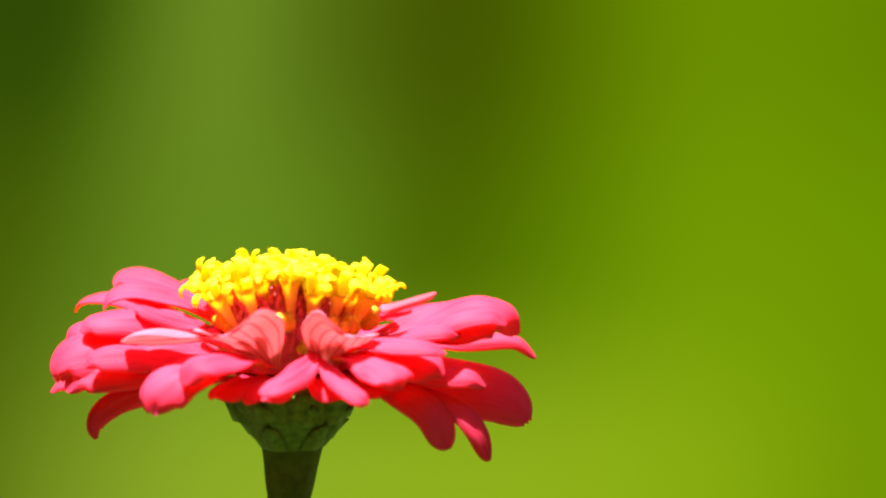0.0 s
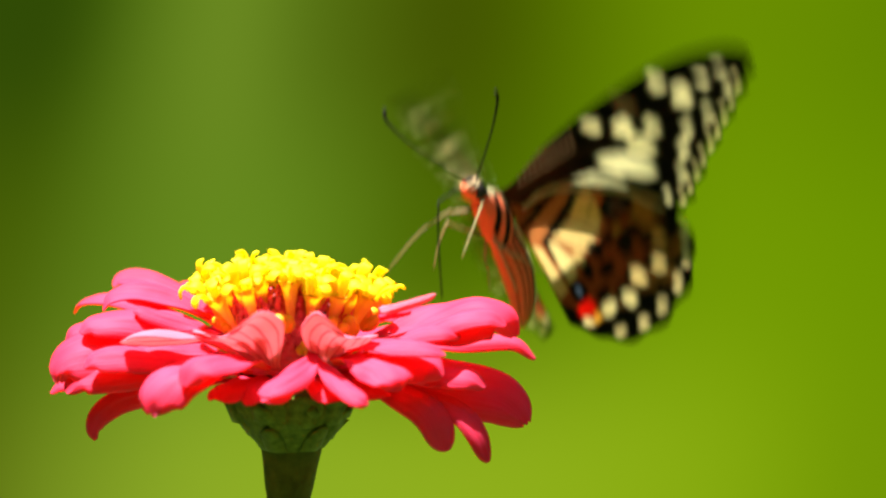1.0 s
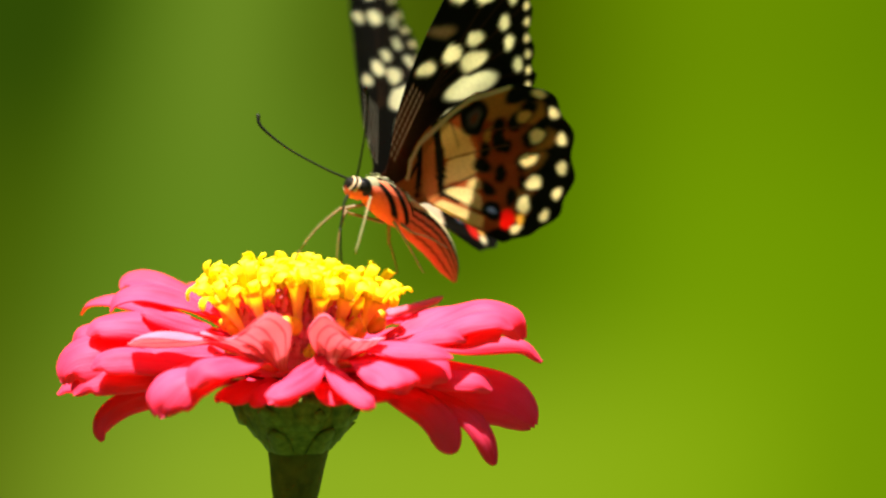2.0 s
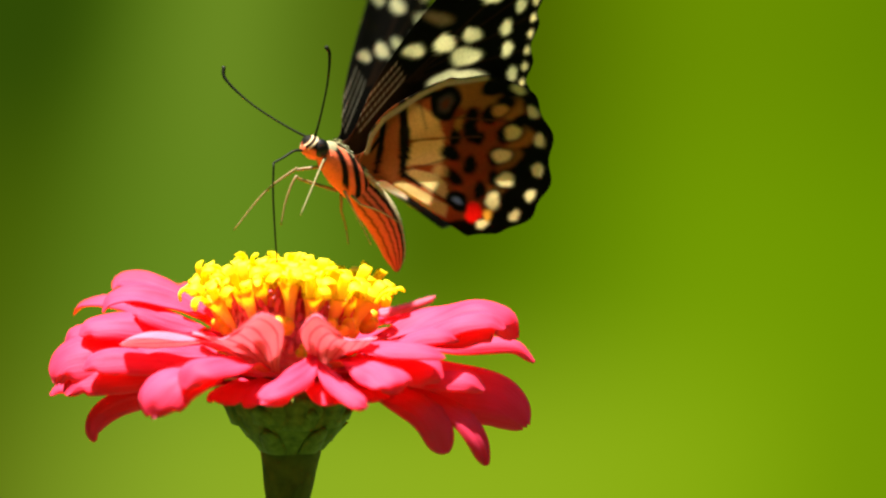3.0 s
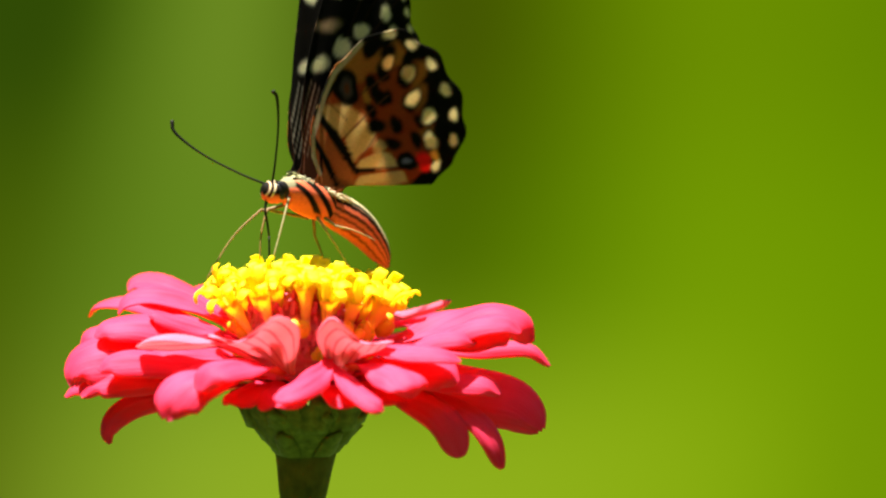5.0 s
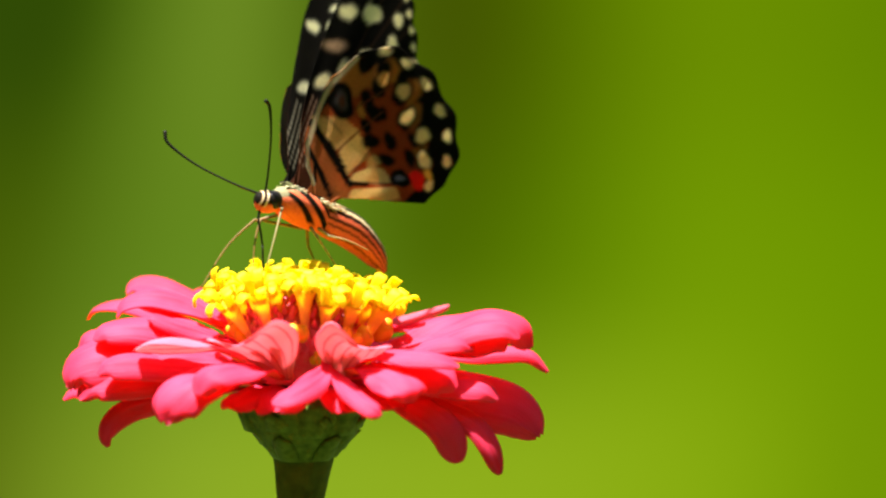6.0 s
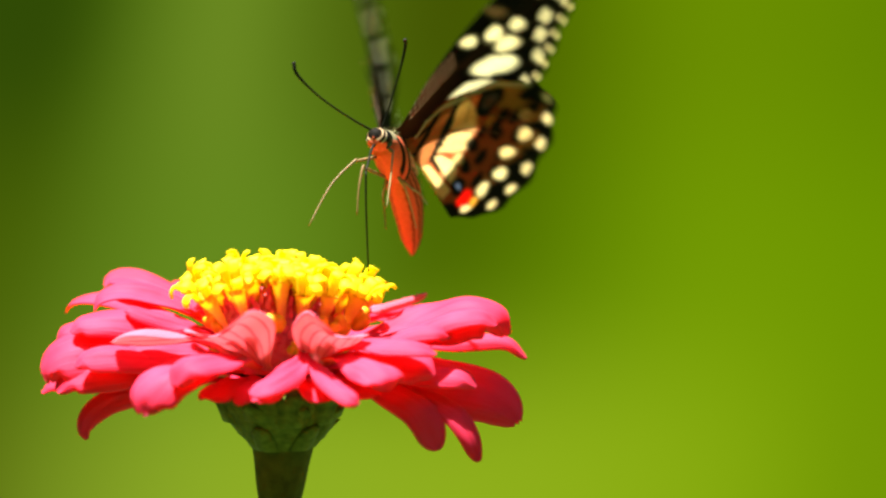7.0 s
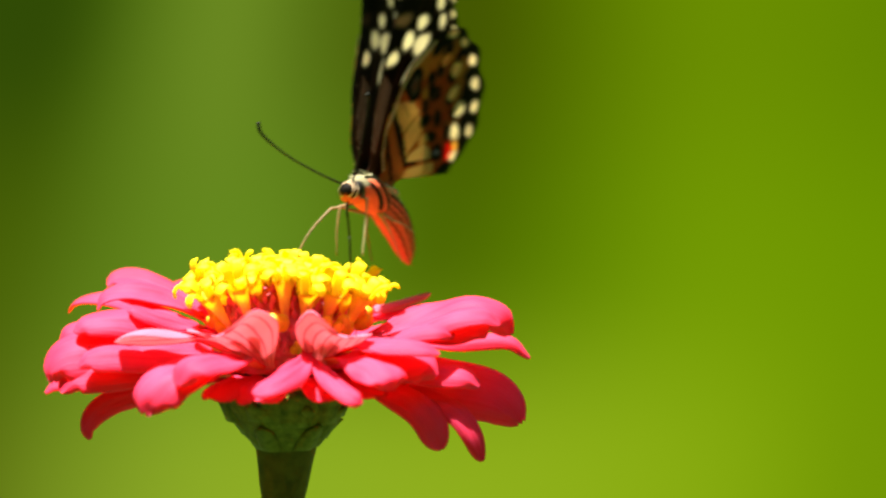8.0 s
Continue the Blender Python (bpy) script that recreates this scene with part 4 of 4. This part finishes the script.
def butterfly():
    root = new("butterfly")
    tagged(root, "black and cream spotted lime swallowtail butterfly with orange body", "butterfly")
    thorax = furry("thorax", [(5.6, -0.9, 1.5, 1.5), (4.2, -0.5, 2.3, 2.4), (1.0, -0.2, 2.8, 3.1), (-2.4, -0.4, 2.6, 2.8), (-4.6, -0.9, 1.9, 2.1)], thorax_pattern, root, "orange thorax with black slanting stripes")
    rng = random.Random(5)
    straw, olive, soot = (0.74, 0.68, 0.42), (0.24, 0.24, 0.10), (0.02, 0.018, 0.01)
    for sd in (1, -1):
        tuft("shoulder_fur", thorax, rng, 110, lambda g: (g.uniform(1.6, 5.0), sd * g.uniform(0.9, 1.6), 1.55 + g.uniform(-0.3, 0.2)), (-0.9, 0, 0.25), (straw, straw, olive, soot), "straw-coloured shoulder hair")
        tuft("wing_root_fur", thorax, rng, 120, lambda g: (g.uniform(-6.0, -1.2), sd * g.uniform(1.5, 2.2), 1.5 + g.uniform(-0.4, 0.4)), (-0.9, 0.1 * sd, -0.1), (straw, straw, (0.60, 0.40, 0.24)), "straw-coloured hair at the wing roots")
    tuft("back_fur", thorax, rng, 160, lambda g: (g.uniform(-4.0, 5.0), g.uniform(-1.1, 1.1), 2.25 + g.uniform(-0.3, 0.2)), (-0.9, 0, 0.3), (olive, soot, soot), "dark back hair")
    tail = furry("abdomen", [(-3.0, -0.3, 1.9, 2.4), (-5.5, -0.4, 2.4, 3.0), (-9.5, -0.9, 2.6, 3.0), (-13.0, -2.1, 2.3, 2.6), (-16.3, -4.0, 1.6, 1.8), (-18.3, -5.6, 0.3, 0.4)],
          stripes((0.95, 1.1, BLACK), (0.50, 0.95, (0.40, 0.33, 0.18)), (0.26, 0.50, BLACK), (-0.14, 0.02, (0.08, 0.025, 0.012)), (-0.46, -0.36, (0.08, 0.025, 0.012)), (-0.86, -0.78, (0.05, 0.02, 0.01))), root, "orange abdomen with black side stripes")
    head = furry("head", [(5.2, -1.0, 1.2, 1.2), (6.2, -1.4, 1.8, 1.8), (7.6, -1.9, 1.8, 1.8), (8.6, -2.3, 1.2, 1.3), (9.0, -2.5, 0.2, 0.3)], head_pattern, root, "orange head with black and cream bands")
    horns = []
    for sd in (1, -1):
        ball("eye", (6.35, 1.1 * sd, -1.25), (1.5, 1.05, 1.55), EYE_BLACK, head, "glossy black compound eye")
        d, lift = (Vector((0.16, 0.25, 0.75)), Vector((0.6, 0, 0.1))) if sd > 0 else (Vector((0.70, -0.50, 0.43)), Vector((-0.3, 0, 0.95)))
        horns.append((limb("antenna", [Vector((0, 0, 0)), d * 5 - lift * 0.6, d * 12 - lift * 0.8, d * 17.5 + lift * 0.1, d * 18.8 + lift * 1.7], (0.2, 0.17, 0.17, 0.26, 0.34), ANTENNA, root, "black clubbed antenna"),
                      (8.0 * SIZE, 0.6 * sd * SIZE, -0.8 * SIZE), 0.71 if sd > 0 else 0.86))
    legs = []
    for sd, hip, knee, shin, foot in ((1, (4.6, -1.8), (0.7, 1.0, -0.8), (1.2, 1.3, -5.0), (1.7, 1.4, -10.4)), (1, (-1.6, -3.0), (-1.2, 1.0, -1.6), (-3.8, 1.3, -3.8), (-7.2, 1.4, -6.6)),
                                      (1, (-3.0, -2.6), (-1.6, 1.4, -1.0), (-5.2, 1.5, -0.8), (-9.6, 1.4, -1.2)), (-1, (3.4, -2.6), (2.8, 2.6, -1.6), (5.2, 5.2, -6.4), (7.2, 7.4, -13.8)),
                                      (-1, (-1.6, -3.0), (7.4, 1.0, -0.6), (7.6, 1.2, -4.4), (7.0, 1.2, -8.6)), (-1, (-2.6, -2.8), (-1.4, 0.8, -2.4), (-3.4, 1.0, -4.6), (-4.8, 1.0, -7.0))):
        leg = limb("leg", [(0, 0, 0)] + [(x * g, sd * y * g, z * g) for x, y, z, g in ((*knee, 0.85), (*knee, 1.0))] + [(x, sd * y, z) for x, y, z in (shin, foot)], (0.30, 0.23, 0.20, 0.14, 0.1), LEG if sd > 0 else LEG_SHADE, root, "thin tan leg" if sd > 0 else "thin tan leg, coloured darker for shade")
        legs.append((leg, (hip[0] * SIZE, sd * 1.2 * SIZE, hip[1] * SIZE)))
    probe = limb("proboscis", [(0, 0, 0), (0.5, 0, -1.8), (0.2, 0, -4.0), (0, 0, -6.0)], (0.26, 0.21, 0.19, 0.17), ANTENNA, root, "dark uncoiled proboscis")
    tip = limb("proboscis_tip", [(0, 0, 0), (0.3, 0, -5.0), (0.2, 0, -11.0), (0, 0, -16.0)], (0.17, 0.16, 0.15, 0.12), ANTENNA, probe)
    wings = []
    for sd in (1, -1):
        wings.append(wing(root, "hindwing", HIND_OUT, hind_pattern, sd, "spotted hindwing with a red eyespot", (0.28, 0.80)))
        wings.append(wing(root, "forewing", FORE_OUT, fore_pattern, sd, "black forewing with cream spots", (0.44, 0.76)))
    return root, tail, probe, tip, horns, legs, wings


flower = zinnia()
insect, tail, feeler, feeler_tip, horns, legs, wings = butterfly()


# ---- what moves ----
def sway(dx, dy, turn):
    """The bloom shifted by tenths of a millimetre to the side and down, and leaning clockwise by degrees."""
    at = Matrix.Translation(HEAD)
    return Matrix.Translation((dx * 1e-4, 0, -dy * 1e-4)) @ at @ Matrix.Rotation(radians(turn), 4, "Y") @ at.inverted()


def flying(x, y, z, yaw, pitch, roll):
    """Place in mm from the flower head's centre; yaw from facing -x towards the viewer, pitch nose up, roll to its left."""
    c, s, cp, sp = math.cos(radians(yaw)), math.sin(radians(yaw)), math.cos(radians(pitch)), math.sin(radians(pitch))
    ahead, left = Vector((-c * cp, -s * cp, sp)), Vector((s, -c, 0))
    up = ahead.cross(left)
    m = Matrix((ahead, left, up)).transposed().to_4x4()
    return Matrix.Translation(HEAD + Vector((x, y, z)) * MM) @ m @ Matrix.Rotation(radians(roll), 4, "X")


def hinge(root, side, lift, sweep):
    """A wing on its root: lift above the level of the body, sweep ahead, in degrees."""
    x, y, z = root
    return Matrix.Translation(Vector((x, side * y, z)) * SIZE) @ Matrix.Rotation(radians(side * lift), 4, "X") @ Matrix.Rotation(radians(-side * sweep), 4, "Z")


def motions():
    walk(flower, [(t, sway(*m)) for t, *m in SWAY])
    walk(insect, [(t, flying(x, y, z, a, b, c)) for t, x, y, z, a, b, c, bend in FLIGHT])
    # while it settles, the far hindwing slips back from behind the near one
    slip = [-10 * float(smooth01(row[0], 1.0, 1.2) * (1 - smooth01(row[0], 1.8, 2.4))) for row in FLAP]
    for k, w in enumerate(wings):
        side, hind = (1, -1)[k // 2], k % 2 == 0
        walk(w, [(t, hinge(HIND_ROOT if hind else FORE_ROOT, side, (left if side > 0 else right) - (5 if hind else 0), back + (g + 4 if side < 0 else 0) if hind else sweep)) for (t, left, right, sweep, back), g in zip(FLAP, slip)])
    waist = Matrix.Translation(Vector((-3.4, 0, -0.6)) * SIZE)
    walk(tail, [(row[0], waist @ pose(0, 0, 0, 0, row[7], 0) @ waist.inverted()) for row in FLIGHT])
    for leg, hip in legs:
        walk(leg, [(t, pose(*hip, 0, 0.8 * b - 14, 0)) for t, x, y, z, a, b, c, bend in FLIGHT])
    for horn, at, ease in horns:
        walk(horn, [(t, pose(*at, 0, 12 + ease * (b - 20), 0)) for t, x, y, z, a, b, c, bend in FLIGHT])
    # the proboscis swings ahead as the body rears up; its tip hangs straight down
    swing = [min(75, max(2, 3.5 * (row[5] - 27))) for row in FLIGHT]
    walk(feeler, [(row[0], pose(7.8 * SIZE, 0, -3.1 * SIZE, 0, row[5] - g, 0)) for row, g in zip(FLIGHT, swing)])
    walk(feeler_tip, [(row[0], pose(0, 0, -6.0 * SIZE, 0, g, 0)) for row, g in zip(FLIGHT, swing)])


SWAY = [
    (0, 0, 0, 0), (0.5, 2, -2, 0.07), (1, -1, 2, 0.03), (1.5, 4, 2, 0.12), (1.6, 12, 4, 0.2), (1.7, 15, 5, 0.25), (2.2, 8, 6, 0.2),
    (2.8, 4, 6, 0.18),     (3, -2, 6, 0.16), (3.2, 7, 7, 0.2), (3.5, 0, 5.5, 0.14), (3.7, -6, 6, 0.1), (4, -4, 6.5, 0.13), (4.3, 6, 8, 0.2), (4.5, 2, 9, 0.23), (4.7, 11, 10, 0.3),
    (5.8, 27, 17, 0.7), (6, 23, 19, 0.78), (6.1, 2, 16, 0.6), (6.2, -9, 15, 0.5),
    (6.3, -8, 14, 0.4), (6.4, -15, 9, 0.1), (6.5, -23, 0, -0.26), (6.6, 0, 2, 0),
    (6.7, 27, 12, 0.2), (6.8, 28, 4, 0.2), (6.9, 16, 4, 0.2), (7, -17, 1, -0.02),
    (7.1, -26, 2, 0), (7.2, -10, 4, 0.1), (7.3, 17, 6, 0.3), (7.4, 29, 4, 0.38),
    (7.5, 26, -1.5, 0.38), (7.7, 20, 2, 0.3), (7.9, -2, 2, 0), (8, -11, 0.5, -0.05),
]
FLIGHT = [
    (0, 20, 60, -160, 88, 45, 0, 0), (0.3, 8, 55, -120, 88, 45, 0, 0),
    (0.4, 8, 53, -92, 90, 45, 0, 0), (0.5, 9, 54, -40, 90, 48, 0, 0),
    (0.6, 20, 56, 4, 90, 52, 0, 0), (0.7, 31, 54, 17, 90, 50, 0, 0),
    (0.8, 35, 44, 21, 84, 50, 2, 0), (0.9, 36.3, 29, 23, 60, 58, 5, 2),
    (1, 36.5, 23.8, 18.7, 34, 60.4, 7.6, 3), (1.1, 35.2, 21.7, 16.9, 41.2, 56.8, 1.9, 0),
    (1.2, 33.6, 18.2, 16.9, 29.4, 62.7, -0.2, 0), (1.3, 32.7, 16.4, 17.3, 25.9, 59.7, -0.1, 0),
    (1.4, 23.4, 17.6, 22.1, 33.6, 40.1, -2.1, 3.9), (1.5, 18.3, 14.1, 20.8, 29, 26.7, 2.8, -0.7),
    (1.6, 17.5, 14.4, 20.1, 36.4, 32.1, 7.2, 3.1), (1.7, 19.2, 13.3, 20.6, 38.5, 34.4, 11, 5.4),
    (2.2, 15.1, 11.5, 24.7, 33.5, 33.7, 5.6, 3.5), (2.8, 9.9, 9.4, 28.3, 23.9, 35.8, -1.1, 1.2),
    (2.9, 8.8, 8.7, 29.5, 25.9, 42, 2.3, 2.4), (3, 9.6, 7.9, 29.1, 27.2, 47.7, 5.6, 3.5),
    (3.1, 9.3, 7.4, 29.5, 27.1, 42.4, 6.5, 1.8), (3.2, 6.1, 7, 26.9, 27.4, 33, 7.5, 0.1),
    (3.3, 6.4, 6.7, 28.2, 31.1, 39.7, 9.6, 0.7), (3.4, 5, 6.3, 28, 33.4, 39.1, 11.7, 1.3),
    (3.5, 3.4, 6.1, 28.3, 36.1, 38.3, 13.9, 1.9), (3.6, 3.1, 5.2, 28.1, 36, 35.4, 13.5, -0.9),
    (3.7, 0.7, 4.3, 27, 38.8, 26.6, 13.1, -3.6), (3.8, 0.9, 4.3, 27.3, 38.6, 27.1, 11.3, -1.7),
    (3.9, 1.5, 4.3, 27.5, 39.4, 28.6, 9.5, 0.3), (4, 1.8, 4.2, 26.8, 39.1, 29.5, 7.8, 2.2),
    (4.2, 3.5, 4, 26.7, 37.3, 31.5, 8.2, 2.4), (4.3, 2.5, 3.9, 26, 38.6, 29, 8.5, 2.5),
    (4.4, 2.6, 3.7, 25.6, 37.1, 23.4, 7.9, -0.6), (4.5, 2.3, 3.6, 25.2, 36.1, 19.7, 7.2, -3.7),
    (4.7, 3.5, 3.6, 25.2, 35.3, 22.1, 7.5, -2.3), (5.2, 3, 3.8, 24.5, 34.3, 23.4, 8.3, 1.3),
    (5.8, 2.3, 4, 23.6, 32.7, 25.1, 9.2, 5.5), (6, 2.1, 3.9, 23, 34.1, 23.9, 9.2, 5),
    (6.1, 0.3, 3.9, 24.1, 34.9, 24.5, 9.8, 4.7), (6.2, -1.4, 4, 23.7, 36.1, 22.7, 10.3, 4.4),
    (6.3, -1.8, 4, 23.8, 35.8, 23.8, 11, 4.1), (6.4, 4.4, 7.4, 28.6, 40.8, 40.6, 12.3, 3.7),
    (6.5, 6.6, 12.8, 29.7, 48.2, 31.9, 13.5, 3.3), (6.6, 10.4, 12.4, 29.7, 49.6, 33, 10.7, 0.5),
    (6.7, 15.2, 12, 29.6, 48.3, 36.5, 7.8, -2.2), (6.8, 15.3, 12.1, 25.3, 54.5, 19.3, 4.9, -4.1),
    (6.9, 15.2, 12.1, 28.7, 60.5, 38.3, 3.3, -6), (7, 17.9, 12.3, 31.3, 69.3, 40.4, 1.9, -7.9),
    (7.1, 15.4, 12.4, 31.2, 68.2, 40, 1.6, -7.7), (7.2, 15.2, 12.4, 25.7, 68, 20.9, 1.2, -7.4),
    (7.3, 17.7, 12.5, 26, 65.7, 22.5, 1, -7.2), (7.4, 18.9, 12.6, 25.2, 64.3, 26, 0.7, -6.9),
    (7.5, 18.8, 12.6, 25.2, 63.7, 25.6, 1, -6.7), (7.7, 18.4, 12.8, 25.3, 63.3, 25.5, 2.2, -7.2),
    (8, 13.7, 13, 24.6, 64.9, 20, 4.1, -7.9),
]
FLAP = [
    (0, 0, 0, -10, -20), (0.3, 30, 30, -10, -20), (0.4, 0, 0, -10, -20),
    (0.47, 66, 66, -10, -20), (0.5, 6, 6, -10, -20), (0.53, -54, -54, -10, -20),
    (0.57, -58, -58, -10, -20), (0.6, -8, -8, -10, -20), (0.63, 28, 28, -10, -20),
    (0.67, 12, 12, -10, -20), (0.7, -28, -28, -10, -20), (0.73, -54, -54, -10, -20),
    (0.77, -14, -14, -10, -20), (0.8, 30, 30, -10, -20), (0.83, 62, 62, -11, -21),
    (0.87, 80, 80, -12, -22), (0.9, 68, 60, -12, -23), (0.93, 52, 40, -13, -24),
    (0.97, 60, 50, -13, -25), (1, 47.6, 31, -12.8, -25.8), (1.03, 40, 22, -12.4, -25.9),
    (1.07, 50, 40, -12.1, -26), (1.1, 58.6, 53, -11.8, -26), (1.13, 65, 64, -7.8, -24.1),
    (1.17, 66, 60, -3.8, -22), (1.2, 64, 36, 0.3, -20.1), (1.23, 60, 12, -1.1, -20.7),
    (1.27, 58, 4, -2.5, -21.4), (1.3, 62, 24, -3.9, -22.1), (1.33, 68, 44, -4.9, -23.6),
    (1.37, 76, 50, -5.9, -25.1), (1.4, 78, 33, -6.9, -26.6), (1.43, 78, 16, -4.3, -25.6),
    (1.47, 80, 42, -1.7, -24.7), (1.5, 79.5, 71.5, 0.9, -23.7), (1.6, 82.1, 61.1, -6.8, -18.6),
    (1.7, 71.7, 61.9, -15, -18.9), (1.9, 78.5, 71.5, -14.5, -18.7), (2.1, 69.3, 58.6, -14, -18.6),
    (2.3, 84.1, 67.6, -13.4, -18.6), (2.5, 74.9, 54.6, -12.8, -18.5), (2.65, 89, 60.4, -12.5, -18.4),
    (2.8, 75, 52.2, -12, -18.4), (2.9, 72.1, 54.1, -13.6, -15.6), (3, 74, 64.2, -15, -12.8),
    (3.1, 71.4, 69.7, -14.4, -12.9), (3.2, 71.7, 73.2, -13.7, -13), (3.3, 81.3, 78.8, -14.3, -13.3),
    (3.4, 89, 82.4, -14.9, -13.6), (3.46, 102.4, 93, -15.5, -13.9), (3.5, 87.4, 80, -15.5, -13.9),
    (3.54, 72.4, 67, -15.5, -13.9), (3.65, 83.5, 74, -21.9, -14.2), (3.7, 81.1, 70, -24, -14.3),
    (3.8, 84.5, 72.3, -22.5, -11.8), (4, 87.7, 73.3, -19.5, -6.7), (4.3, 89.5, 77.6, -20.3, -4.7),
    (4.5, 89.3, 78.5, -20.4, -4.4), (5.2, 95.2, 76.4, -27, -7.1), (5.8, 94.9, 72, -32.6, -9.5),
    (6, 96.6, 71.5, -32.3, -9.1), (6.2, 98.4, 74.8, -29.3, -7.4), (6.3, 96, 74.5, -27.7, -6.6),
    (6.4, 75.8, 76, -19.1, -12.7), (6.5, 56.6, 72.5, -10.5, -18.7), (6.6, 65.4, 78.7, -15.8, -17.5),
    (6.7, 69.2, 82, -21.2, -16.4), (6.8, 75.4, 83.7, -24, -18.7), (6.9, 79.7, 89, -19, -20.7),
    (6.97, 50.3, 65, -13.9, -22.7), (7, 54.3, 72, -13.9, -22.7), (7.03, 58.3, 79, -13.9, -22.7),
    (7.1, 70.2, 84, -14.8, -19.3), (7.2, 74.5, 80.5, -15.7, -15.8), (7.3, 66.8, 83, -16.6, -12.3),
    (7.4, 66, 83.1, -17.5, -8.9), (7.5, 70.9, 88.3, -19.7, -10.3), (7.7, 76.6, 91.1, -20.7, -9.4),
    (8, 78.7, 90.4, -22.3, -7.9),
]
motions()
